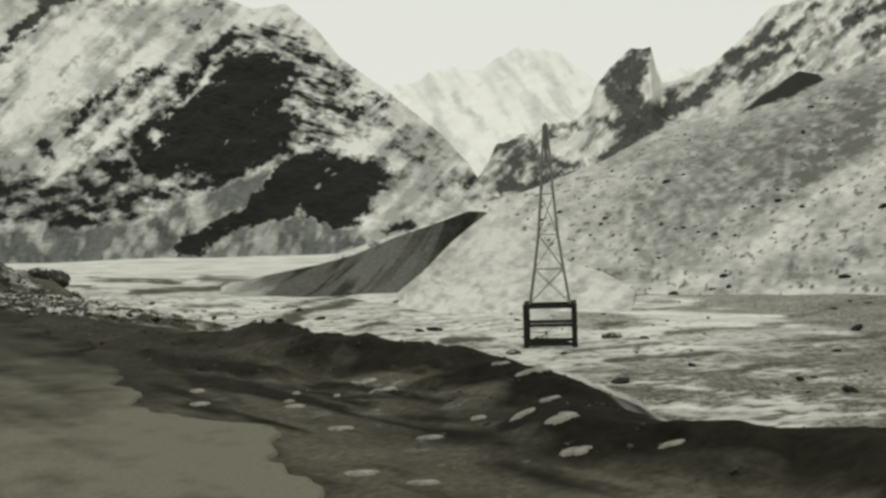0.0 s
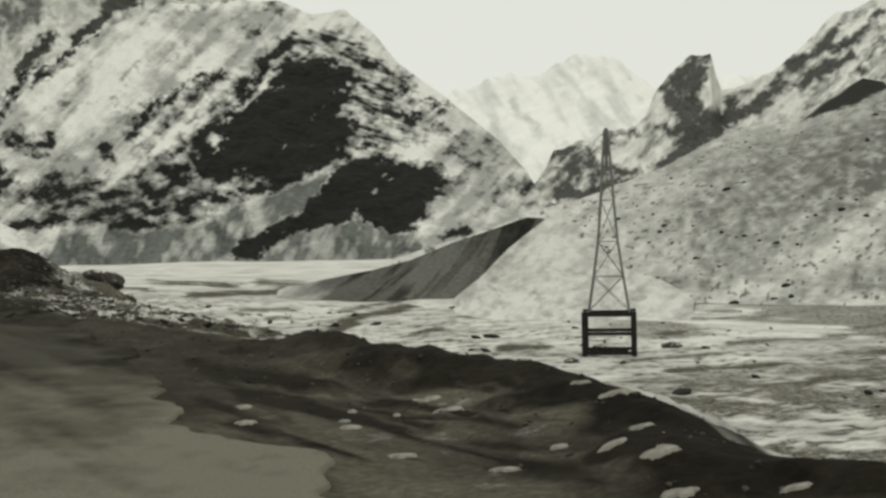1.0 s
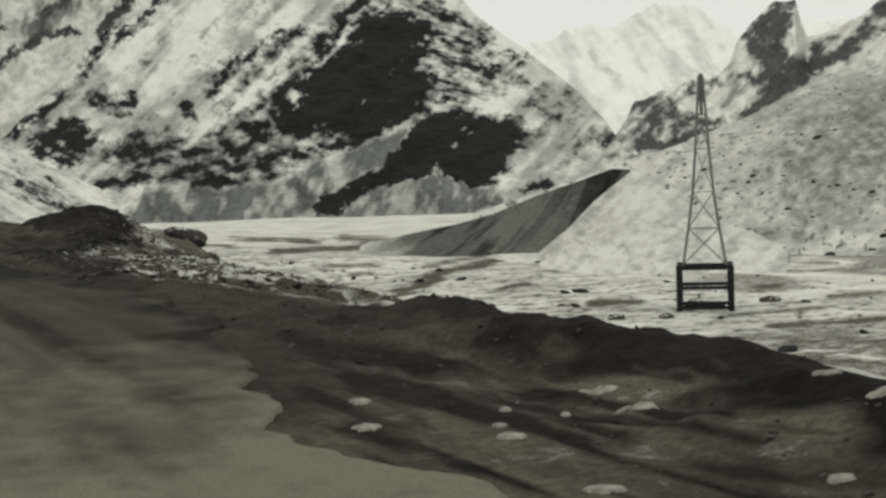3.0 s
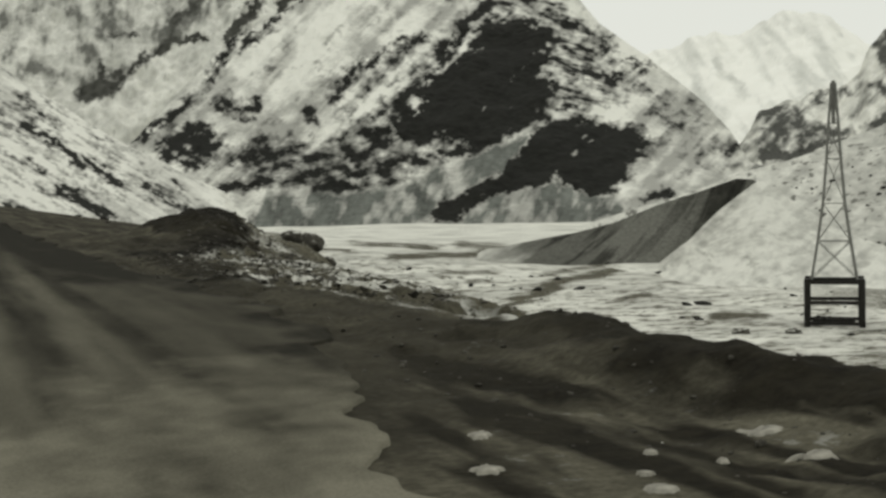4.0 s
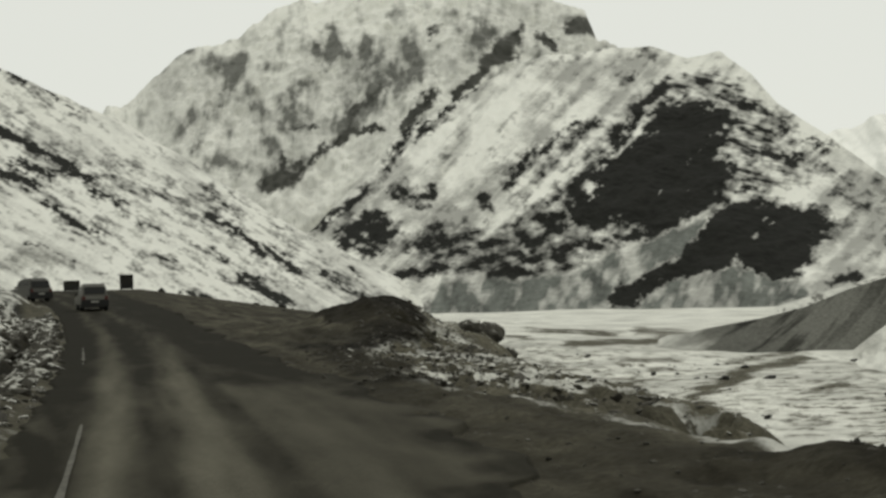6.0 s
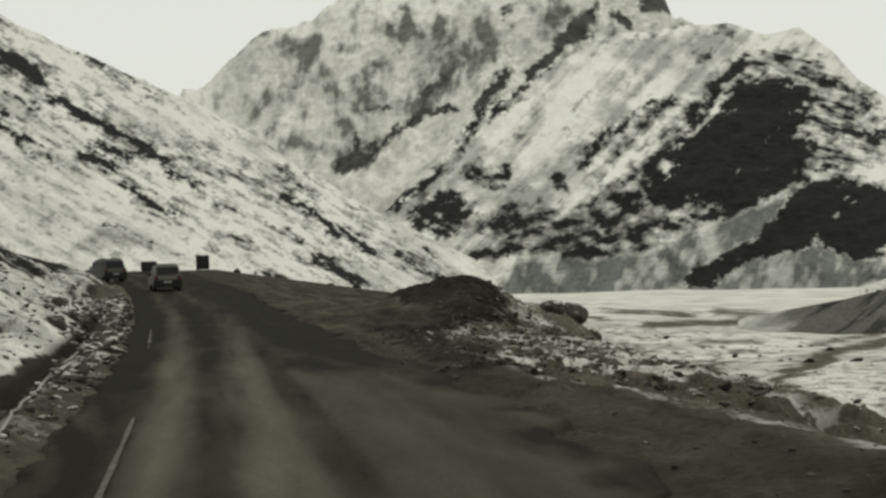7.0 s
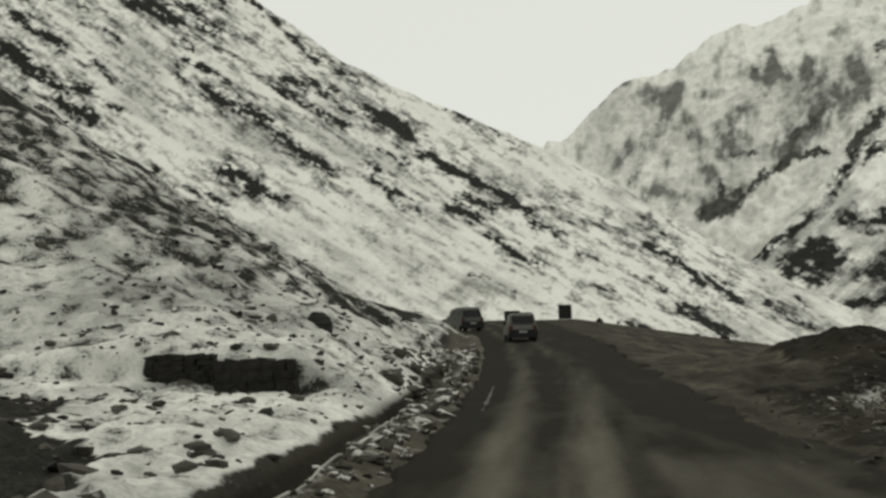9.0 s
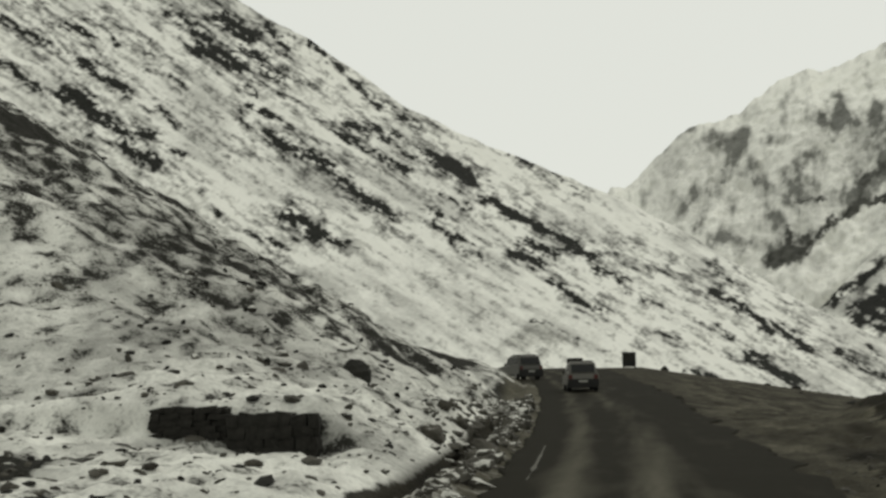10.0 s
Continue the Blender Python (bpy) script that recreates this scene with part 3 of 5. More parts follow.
# dark rocky ridge over the right valley side, distance haze put into its rock colour
def spur_bare(az, el, wide, tall, slant, cross):
    wa, we = jitter(az, el, 63, 0.4, 0.25)
    tower = [(35.2, 3.4, 36.6, 3.5, 0.47, 0.8), (35, 2.5, 35.9, 2.5, 0.41, 0.7), (36.9, 2.8, 38.4, 2.3, 0.47, 0.8), (38.5, 2.3, 39.8, 2.7, 0.27, 0.8), (39.7, 2.6, 41, 3.3, 0.31, 1), (35.3, 1.4, 37, 1.6, 0.31, 1.1), (37, 1.7, 38.7, 2, 0.24, 1), (37.7, 3.9, 38.7, 4, 0.31, 0.75), (40.2, 6.1, 40.8, 4.8, 0.54, 0.95), (40.5, 6.3, 41.9, 7.2, 0.54, 0.8), (41.1, 6.3, 41.4, 5.3, 0.47, 0.85), (41, 4.8, 41.4, 3.8, 0.68, 1.1), (41.8, 4.4, 43, 4.6, 0.34, 1.1), (40, 4.2, 40.8, 3.6, 0.41, 0.7), (41, 3.4, 42.3, 4.1, 0.34, 1.1), (43.3, 4.8, 44.4, 5.3, 0.38, 0.95)]
    shelf = [(42.9, 5.3, 44.3, 5.9, 0.31, 0.65), (44.4, 5.6, 46, 6.4, 0.41, 0.9), (44.8, 6.4, 46.5, 7.1, 0.41, 0.95), (46.5, 7, 47.4, 8.1, 0.38, 0.85), (46, 5.9, 48.1, 7.1, 0.38, 0.9), (46.4, 5.3, 48.1, 6.2, 0.2, 0.6), (47.2, 7.3, 48.1, 7.6, 0.31, 0.9), (48.3, 7.8, 49.1, 8.5, 0.34, 0.7), (50.5, 8.1, 52, 8.6, 0.41, 0.95), (51.2, 7.4, 52, 7.6, 0.31, 0.9), (45.4, 4.6, 47.6, 5.7, 0.18, 0.5), (48.3, 6.4, 49.1, 7.5, 0.27, 0.6)]
    pillar = [(39.9, 5.8), (40.4, 6.7), (41.4, 7.5), (42.6, 7.7), (42.1, 6.7), (41.7, 5.8), (41.4, 5.3), (43, 4.7), (42.3, 4.1), (41, 3.4), (40.3, 3.6), (40.5, 4.6), (39.9, 5.3)]
    knob = [(34.9, 2.8), (35.4, 3.6), (36.5, 3.9), (37.4, 3.1), (38.4, 2.9), (39.4, 2.5), (40.6, 3.2), (39.7, 2.4), (38.2, 2), (35.7, 1.2), (35.1, 1.2), (34.8, 2.1)]
    n = 0.5 * fbm((az - el) / 0.45, (az + el) / 1.4, 81, 6) + 0.5 * fbm(az / 0.3, el / 0.3, 85, 5)
    d = 0.24 + 0.10 * step(42, 38, az) + 0.10 * step(44, 47, az)
    d = np.maximum(d, 0.86 * inside(wa, we, pillar, 0.3))
    d = np.maximum(d, 0.56 * inside(wa, we, knob, 0.4))
    d = np.maximum(d, 1.0 * np.maximum(strokes(wa, we, tower), strokes(wa, we, shelf)))
    # rock taken away beside the tower: white painted in for drifting mist
    d = d - 0.5 * np.exp(-(((az - 44.2) / 1.4) ** 2) - ((el - 6.6) / 0.7) ** 2)
    tone = 0.66 + 0.9 * (fbm((az - el) / 0.4, (az + el) / 2.0, 87, 5) - 0.5)
    return np.clip(0.5 + 1.7 * (d - n), 0, 1), 0 * az, tone


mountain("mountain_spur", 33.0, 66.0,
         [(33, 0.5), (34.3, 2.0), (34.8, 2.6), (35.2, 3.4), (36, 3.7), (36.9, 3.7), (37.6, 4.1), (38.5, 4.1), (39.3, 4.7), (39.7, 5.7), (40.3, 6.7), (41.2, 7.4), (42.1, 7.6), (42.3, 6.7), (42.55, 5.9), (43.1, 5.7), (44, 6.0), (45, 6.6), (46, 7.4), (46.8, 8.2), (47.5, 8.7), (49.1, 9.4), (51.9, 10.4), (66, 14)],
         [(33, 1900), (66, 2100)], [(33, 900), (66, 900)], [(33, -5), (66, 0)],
         520, 240, M_SPUR, "steep dark rocky ridge dusted with snow, its rock greyed as by haze", 40, 1.0, 2.2, 8, 7, spur_bare, 0.5, 20.0)


def mist_bare(az, el, wide, tall, slant, cross):
    buttress = [(35.6, 6.6, 37.2, 4.6, 0.5, 0.8), (33.4, 5.6, 34.6, 4.0, 0.35, 0.7), (36.6, 5.6, 37.6, 4.4, 0.4, 0.8), (32.4, 4.6, 33.6, 3.0, 0.4, 0.55), (38.4, 6.2, 39.4, 5.0, 0.35, 0.6)]
    wa, we = jitter(az, el, 93, 0.6, 0.2)
    n = fbm((az + 0.6 * el) / 0.5, el / 1.2, 91, 5)
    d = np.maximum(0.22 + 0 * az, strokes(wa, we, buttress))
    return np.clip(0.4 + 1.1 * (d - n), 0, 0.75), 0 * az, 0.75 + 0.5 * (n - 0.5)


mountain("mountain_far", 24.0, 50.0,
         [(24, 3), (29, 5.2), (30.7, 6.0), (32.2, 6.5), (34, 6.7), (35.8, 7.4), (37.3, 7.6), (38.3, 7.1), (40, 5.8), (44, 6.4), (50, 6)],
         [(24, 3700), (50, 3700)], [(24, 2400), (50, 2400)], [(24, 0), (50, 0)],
         220, 120, M_FAR, "snowbound peak far up the valley, paled as if by haze", 25, 1.0, 1.2, 16, 9, mist_bare, 0.5, 60.0)


# the snowy hillside over the road
def hill_bare(az, el, wide, tall, slant, cross):
    wa, we = jitter(az, el, 121, 0.20, 0.16)
    # streaks run down towards the valley
    c, s = az * 0.52 + el * 0.85, az * 0.85 - el * 0.52
    tufts = fbm(c / 0.17, s / 0.55, 101, 3)
    long = fbm(c / 0.34, s / 2.6, 105, 5)
    fine = fbm(az / 0.13, el / 0.11, 107, 3)
    n = 0.50 * tufts + 0.20 * long + 0.30 * fine
    clump = fbm(az / 3.2, el / 2.0, 111, 4)
    d = 0.17 + 0.18 * step(0.42, 0.8, clump) + 0.05 * step(-11, -22, az) + 0.04 * step(7, 10, el)
    high = [(-26.9, 14.9, -23.9, 13.4, 0.23, 0.85), (-23.6, 13.3, -21.6, 12, 0.26, 1), (-24.5, 14.8, -23.1, 14.4, 0.23, 0.9), (-22.5, 14.5, -22.3, 14.1, 0.2, 0.8), (-24.4, 11.9, -23.4, 11.6, 0.49, 1.1), (-23.4, 11.6, -22, 10.3, 0.39, 1.1), (-22, 10.3, -20.6, 9.1, 0.36, 1.1), (-21.2, 10.4, -20.4, 10.3, 0.2, 0.85), (-26.9, 13.1, -25.2, 12, 0.3, 0.8), (-19.9, 15.5, -18.5, 14.6, 0.52, 0.7), (-18.7, 14.1, -17, 13.4, 0.49, 0.95), (-17.9, 15.4, -16.6, 14.5, 0.43, 1.1), (-16.8, 14.2, -15.3, 12.9, 0.36, 1.1), (-15.8, 15.1, -15, 14, 0.26, 0.95), (-14, 14.4, -12.6, 13.4, 0.26, 0.85), (-12.1, 12.7, -10.7, 11.5, 0.33, 0.7)]
    crest = [(-10.7, 11.8, -9.2, 10.7, 0.45, 0.62), (-16.7, 12.5, -16.3, 12.1, 0.17, 0.95), (-16.6, 11.7, -15.3, 11.1, 0.23, 1), (-15.7, 10.4, -14.6, 9.8, 0.33, 1.1), (-14.6, 9.8, -13.1, 9, 0.33, 1.1), (-13.1, 8.9, -11.9, 7.8, 0.26, 0.85), (-13, 10.7, -9.7, 8.8, 0.23, 0.8), (-12.4, 11, -11.4, 10.4, 0.26, 0.85), (-11.5, 7.6, -10.4, 6.8, 0.26, 1), (-14.8, 7, -13.7, 6.1, 0.43, 1.2), (-13.7, 6.3, -12.4, 5.7, 0.26, 1.1), (-8.8, 9.5, -7.7, 9.1, 0.36, 1.1), (-8, 9.2, -6.9, 8.5, 0.39, 1.2), (-6.5, 7.6, -4.8, 6.7, 0.3, 1), (-4.8, 6.7, -3.3, 5.9, 0.26, 0.9), (-3.3, 5.9, -1.6, 4.8, 0.26, 0.95)]
    middle = [(-4.6, 5.8, -3.3, 5, 0.23, 0.8), (-5.2, 5.2, -3.9, 4.6, 0.23, 0.95), (-8.5, 6.5, -7.5, 5.8, 0.2, 0.75), (-7.8, 5.8, -6.6, 4.9, 0.2, 0.75), (-3.6, 4, -2.4, 3.1, 0.2, 0.85), (-2.5, 3.1, -1.3, 2.5, 0.23, 1), (-1.5, 4.4, -0.5, 3.9, 0.2, 0.85), (-5.1, 9.6, -4.2, 9.1, 0.2, 0.9), (-3.4, 8.7, -2.1, 7.8, 0.17, 0.7), (3.2, 4.4, 4, 3.7, 0.2, 0.7), (3.4, 3.3, 4.6, 2.4, 0.23, 0.95), (4.5, 2.6, 5.6, 1.5, 0.26, 1), (5.7, 1.8, 7.1, 0.8, 0.26, 1), (8.2, 0.6, 9.9, -0.4, 0.2, 0.8), (3.4, 1.8, 4.1, 1.3, 0.17, 0.8), (4.5, 0.5, 5.5, -0.1, 0.23, 0.9)]
    foot = [(5.4, -0.1, 6.8, -0.7, 0.26, 0.9), (2.1, -0.1, 3.3, -0.4, 0.2, 0.9), (0.8, 1.8, 1.8, 1.3, 0.17, 0.6), (-0.3, 3.4, 0.4, 3, 0.17, 0.6), (-6.3, 7.8, -5.2, 7, 0.26, 0.8), (-18.1, 7.3, -17.1, 6.4, 0.17, 0.6), (-17.1, 6.4, -14.7, 5.5, 0.17, 0.65), (-19.9, 12.9, -19.2, 12.3, 0.17, 0.6), (-21, 13.2, -20.6, 12.9, 0.17, 0.5), (-19.9, 10.9, -19.3, 10.6, 0.2, 0.6), (-20.5, 11.4, -19.9, 11.1, 0.23, 0.6), (-19.8, 9.7, -19.3, 9.5, 0.2, 0.7), (-17.9, 9.7, -17.3, 9.4, 0.13, 0.7), (-9, 7.2, -8.3, 6.9, 0.2, 0.8), (-10.2, 10.2, -8.7, 9.6, 0.33, 0.5), (-8.5, 6.7, -8, 6.2, 0.2, 0.7)]
    flank = [(-10.9, 10.4, -9.3, 9.3, 0.2, 0.7), (-11.6, 7.9, -10.7, 7.2, 0.26, 0.9), (-11.5, 10.9, -10.2, 10.3, 0.3, 0.8), (-8.2, 7.8, -7, 7.2, 0.2, 0.6), (-7.5, 6, -6.6, 5.2, 0.2, 0.7), (-4.9, 5.6, -4, 5, 0.2, 0.8), (2.3, 1.9, 3.8, 1.3, 0.13, 0.4), (9.5, 0.9, 9.9, 0.4, 0.17, 0.7), (4.7, 0.7, 5.5, 0.5, 0.17, 0.8), (-8.9, 6.6, -7.5, 6.2, 0.23, 0.5)]
    foot += [(-4.4, 2.2, -3.7, 2.2, 0.14, 0.6), (-3.6, 2.1, -2.4, 1.25, 0.13, 0.6)]
    belts = np.maximum.reduce([strokes(wa, we, rows) for rows in (high, crest, middle, foot, flank)])
    halo = np.maximum.reduce([strokes(wa, we, [(a, b, x, y, 2.4 * w, 0.34 * k) for a, b, x, y, w, k in rows]) for rows in (high, crest, middle)])
    d = np.maximum(d, 0.16 + halo)
    soft = 1.30 * belts * (1.72 - 1.65 * strong(0.6 * tufts + 0.4 * fine, 1.5)) * step(0.12, 0.5, belts)
    cone = [(-6.1, 1), (-5.1, 1.8), (-4.1, 2.3), (-3.3, 2.1), (-2.3, 1.2)]
    loose = (np.maximum(0.55 * step(0.45, 0.85, strong(0.6 * long + 0.4 * clump, 1.5)), 0.85 * inside(wa, we, cone, 0.25)) - 0.25 * n) * np.clip(1 - 2 * belts, 0, 1)
    tone = 0.58 + 0.9 * (long - 0.5) + 0.35 * (tufts - 0.5) + 0.9 * (clump - 0.5) + 0.25 * (fine - 0.5)
    tone = tone - 0.22 * inside(wa, we, cone, 0.35)
    return np.maximum(np.clip(0.5 + 1.7 * (d - n), 0, 1), np.clip(soft, 0, 1)), loose, tone


mountain("hillside", -44.0, 12.6,
         [(-70, 24), (-40, 22), (-25, 18.8), (-18, 16.5), (-14, 14.6), (-12, 13.2), (-9.8, 11.7), (-7.8, 10.9), (-5.3, 9.8), (-3.8, 9.1), (-1.9, 7.9), (-0.7, 7.4), (1.7, 6.2), (4.1, 4.6), (6, 3.1), (7.5, 2.1), (8.9, 1.3), (10.2, 0.6), (11.6, 0.0), (12.6, -1.2)],
         [(-70, 620), (-18, 640), (0, 600), (12.6, 400)], [(-70, 200), (-20, 290), (0, 318), (12.6, 280)], [(-70, 2), (-5, 0), (0, -1.5), (6, -6), (12.6, -12)],
         900, 360, M_HILL, "steep snow-covered hillside with dark streaks of bare ground", 5, 1.0, -1.15, 3.6, 11, hill_bare, 0.5, 4.5)


# the right valley side: thin snow over stony ground
def slope_bare(az, el, wide, tall, slant, cross):
    n = fbm(wide / 5, tall / 4, 141, 5)
    wa, we = az + (fbm(wide / 14, tall / 14, 161, 4) - 0.5) * 1.6, el + (fbm(wide / 10, tall / 8, 163, 4) - 0.5) * 0.9
    crag = [(46.2, 4.4), (46.9, 4.95), (47.8, 5.5), (48.9, 6.4), (49.5, 6.3), (49.8, 5.6), (48.2, 4.9)]
    scar = [(42.4, 2.8), (45.7, 3.9), (49.8, 5.6), (60, 7.5), (60, 5.0), (52.6, 2.8), (50.9, 1.4), (49.3, 0.1), (47.2, -1.1), (44.6, -2.3), (42.7, -2.5), (41.1, -0.8), (40.9, 0.9)]
    drift = [(56, 3.6, 52.6, 1.7, 0.5, 1), (52.6, 1.7, 49.3, -0.1, 0.5, 1), (49.3, -0.1, 46.8, -1.5, 0.5, 1), (46.8, -1.5, 43.9, -2.9, 0.5, 1)]
    stony = [(45.1, -3.6, 48.8, -2.8, 0.35, 1), (48.8, -2.8, 52.5, -1.9, 0.5, 1), (52.5, -1.9, 57, -0.6, 0.6, 1), (49.5, 1.7, 51.5, 4.2, 0.7, 0.8), (47.7, 0.9, 49.7, 2.5, 0.6, 0.6)]
    coarse = fbm(wide / 3.5, tall / 2.6, 167, 6)
    d = 0.25 + 0.14 * n + 0.10 * step(0.3, 0.8, fbm(wide / 50, tall / 30, 151, 4))
    d = d + (0.23 + 0.45 * (coarse - 0.5)) * inside(wa, we, scar, 0.9) - 0.20 * strokes(wa, we, drift) + (0.22 + 0.5 * (coarse - 0.5)) * strokes(wa, we, stony) - 0.08 * step(41, 36, az)
    low = step(-0.5, -3.0, el)
    d = d + low * (0.25 * step(0.5, 0.8, fbm(wide / 50, tall / 5, 165, 4)) - 0.12)
    cut = inside(az + (n - 0.5) * 0.3, el + (n - 0.5) * 0.3, crag, 0.12)
    d = np.maximum(d, 1.1 * cut)
    spots = step(0.80, 0.88, fbm(wide / 2.5, tall / 1.3, 175, 3))
    gull = step(0.80, 0.95, ridged(wide / 60 + tall / 90, tall / 400, 177, 4)) * step(36, 40, az)
    tone = 0.52 + 0.6 * (fbm((az - el) / 0.7, (az + el) / 2.4, 179, 6) - 0.5) + 0.6 * (fbm(az / 0.35, el / 0.22, 183, 5) - 0.5)
    return np.maximum(d + 0.14 * gull, 0.8 * spots), 0 * az, tone, cut


def fan_bare(az, el, wide, tall, slant, cross):
    rock, loose, tone, cut = slope_bare(az, el, wide, tall, slant, cross)
    return np.minimum(rock - 0.12, 0.40), loose, tone + 0.12


mountain("valley_slope", 27.0, 75.0,
         [(27, -1.6), (31, -0.4), (34.7, 0.8), (36.4, 1.25), (38.1, 1.8), (40.2, 2.6), (41.2, 3.1), (42.5, 3.8), (43.5, 4.3), (45.6, 4.5), (46.4, 4.85), (47.7, 5.5), (48.7, 6.1), (49.4, 5.9), (50.2, 5.8), (51.8, 6.3), (60, 9), (75, 12)],
         [(27, 520), (75, 560)], [(27, 200), (36, 185), (75, 150)], [(27, -12.5), (75, -12.5)],
         520, 260, M_SLOPE, "valley side of stony ground under thin grey snow", 5, 1.15, 4.0, 1.5, 13, slope_bare, 0.5, 4.0, False)


# the moraine bank that ends in a point
def bank_bare(az, el, wide, tall, slant, cross):
    n = fbm(cross / 2.4, slant / 26, 181, 5)
    left = 1 - step(23.4, 26.0, az + (n - 0.5) * 3.0)
    top = step(-0.25, -0.05, tall - 39.5)
    pale = step(32.8, 30.0, az + (n - 0.5) * 3) * step(28.0, 29.5, az)
    return (0.95 - 0.55 * left - 0.18 * step(0.5, 0.8, n)) * (1 - top), (0.42 + 0.45 * step(0.45, 0.2, n) - 0.40 * pale - 0.6 * left) * (1 - top)


mountain("moraine_bank", 22.5, 35.3,
         [(22.5, -3.0), (23.6, -2.5), (24.8, -2.2), (27.2, -1.8), (29, -1.35), (30.9, -0.6), (32.5, -0.1), (34.3, 0.5), (35, 0.45), (35.3, 0.3)],
         [(22.5, 236), (35.3, 236)], [(22.5, 232), (24, 224), (27, 210), (30.6, 210), (35.3, 222)], [(22.5, -10.8), (24, -10.8), (27.1, -11.2), (35.3, -11.4)],
         300, 70, M_SCREE, "dark grey moraine bank of loose scree with furrows", 1.6, 1.0, 2.2, 0.25, 15, bank_bare, 0.9, 2.5)


# the snowy fan at the foot of the valley side, in front of the bank
mountain("snow_fan", 29.4, 42.0,
         [(29.4, -3.9), (30.3, -3.88), (30.6, -3.8), (31.1, -3.3), (32.2, -2.3), (33.5, -1.0), (34.4, -0.3), (35.2, 0.3), (35.6, 0.25), (36.6, -0.5), (38.4, -1.7), (40.4, -2.6), (42, -3.6)],
         [(29.4, 196), (35.2, 206), (42, 190)], [(29.4, 150), (42, 150)], [(29.4, -11.4), (33, -11.2), (42, -11.2)],
         260, 90, M_SLOPE, "fan of thin snow at the foot of the valley side", 1.2, 1.5, 4.0, 0.2, 17, fan_bare, 0.35, 4.0, False)


# ---- ground sheet ----
def road_left(y):
    y = np.asarray(y, float)
    return -1.25 - 0.0006 * np.clip(y - 15, 0, 130) ** 2 - 0.015 * np.clip(12 - y, 0, 30) ** 2


def road_z(y):
    return 2.3 * step(35, 165, y)


def shoulder_edge(y):
    base = np.interp(y, [-60, 0, 3, 5.4, 6.8, 9.5, 12, 20, 26, 34, 40, 48, 56, 70, 95, 130, 200], [5.4, 3.9, 4.1, 4.5, 5.0, 5.8, 5.8, 5.6, 4.9, 4.7, 5.4, 7.6, 9.6, 10.4, 13.5, 21, 36])
    return base + (fbm(np.asarray(y, float) / 2.6, 0 * np.asarray(y, float), 201, 4) - 0.5) * 1.1


def ground_z(x, y):
    x, y = np.asarray(x, float), np.asarray(y, float)
    rz, s = road_z(y), x - road_left(y)
    rz = rz - 0.16 * np.clip(x - 0.5, 0, 10 + 40 * step(90, 200, y)) * step(52, 92, y)
    xe = shoulder_edge(y)
    floor = -10.4 + 0.9 * (fbm(x / 30, y / 60, 211, 4) - 0.5) * step(30, 80, x)
    fall = step(0, 1, (x - xe) / (14 + 0.05 * np.clip(y, 0, 400)))
    z = rz * (1 - fall) + floor * fall
    # lip of earth along the edge, rutted shoulder
    lip = np.exp(-(((x - xe + 0.45) / 0.8) ** 2)) * (0.22 + 0.20 * fbm(x / 1.4, y / 2.6, 221, 4)) * (0.25 + 0.75 * step(22, 13, y)) * step(46, 36, y)
    rut = ((fbm(x / 0.7, y / 1.6, 231, 5) - 0.5) * 0.16 + (fbm(x / 0.28, y / 0.4, 233, 3) - 0.5) * 0.06) * step(2.8, 3.6, x) * step(xe + 2.0, xe - 0.3, x)
    z = z + (lip + rut) * step(160, 90, y)
    # heap of earth by the bend
    z = z + 1.2 * np.exp(-(((x - 8.6 - 0.03 * (y - 52)) / 2.5) ** 2) - ((y - 56) / 9.0) ** 2) * (0.75 + 0.5 * fbm(x / 1.5, y / 2, 241, 4))
    z = z + (fbm(x / 1.4, y / 1.4, 251, 5) - 0.5) * 0.4 * step(xe - 0.5, xe + 2.0, x) * step(60, 25, x - xe)
    # terrace of rubble below the shoulder
    lumps = fbm(x / 1.1, y / 1.8, 243, 5) - 0.5
    terrace = -0.12 - 0.085 * (x - 5) + 0.75 * lumps - 0.35 * step(0.1, 0.2, lumps) + 0.02 * np.clip(y - 36, -8, 14)
    w = step(xe + 0.1, xe + 1.6, x) * step(14.5, 10.5, x + 3 * lumps) * step(23, 29, y + 4 * lumps) * step(57, 46, y)
    z = z + (terrace - z) * w
    z = z + 1.25 * np.exp(-(((x - 14.6) / 2.2) ** 2) - ((y - 62) / 4.5) ** 2)
    # left side: stony verge, ditch, bank
    d = -s
    k = 0.02 + 0.60 * step(42, 68, y)
    bank = k * np.clip(d - 2.9, 0, 26) * step(104, 76, y) + 0.2 * step(2.5, 3.4, d)
    shelf = 0.8 * step(45.5, 46.1, y) * step(-5.0, -7.2, x) * step(-17, -10.6, x) * step(60, 47, y)
    shelf = shelf - 0.5 * np.exp(-(((x + 7.6) / 1.4) ** 2) - ((y - 44.6) / 1.4) ** 2)
    bank = bank + shelf
    verge = 0.18 * np.exp(-(((d - 1.35) / 0.35) ** 2)) - 0.45 * np.exp(-(((d - 2.2) / 0.42) ** 2)) * step(75, 55, y)
    rough = ((fbm(x / 2.2, y / 2.2, 261, 4) - 0.5) * (0.25 + 0.8 * k) + (fbm(x / 0.8, y / 0.9, 263, 4) - 0.5) * 0.34) * step(2.6, 3.6, d) * step(140, 90, y)
    # level lay-by where the grey car stands
    level = np.clip(1.7 * np.exp(-(((x + 8.5) / 4.5) ** 2) - ((y - 108) / 6.5) ** 2), 0, 1)
    bench = np.interp(x, [-40, -24, -16, -14, -12, -9.3, -7.6, -6.2], [8.5, 6.2, 4.3, 3.8, 3.35, 2.6, 1.95, 0.9]) + (fbm(x / 1.8, y / 1.8, 267, 4) - 0.5) * 0.35
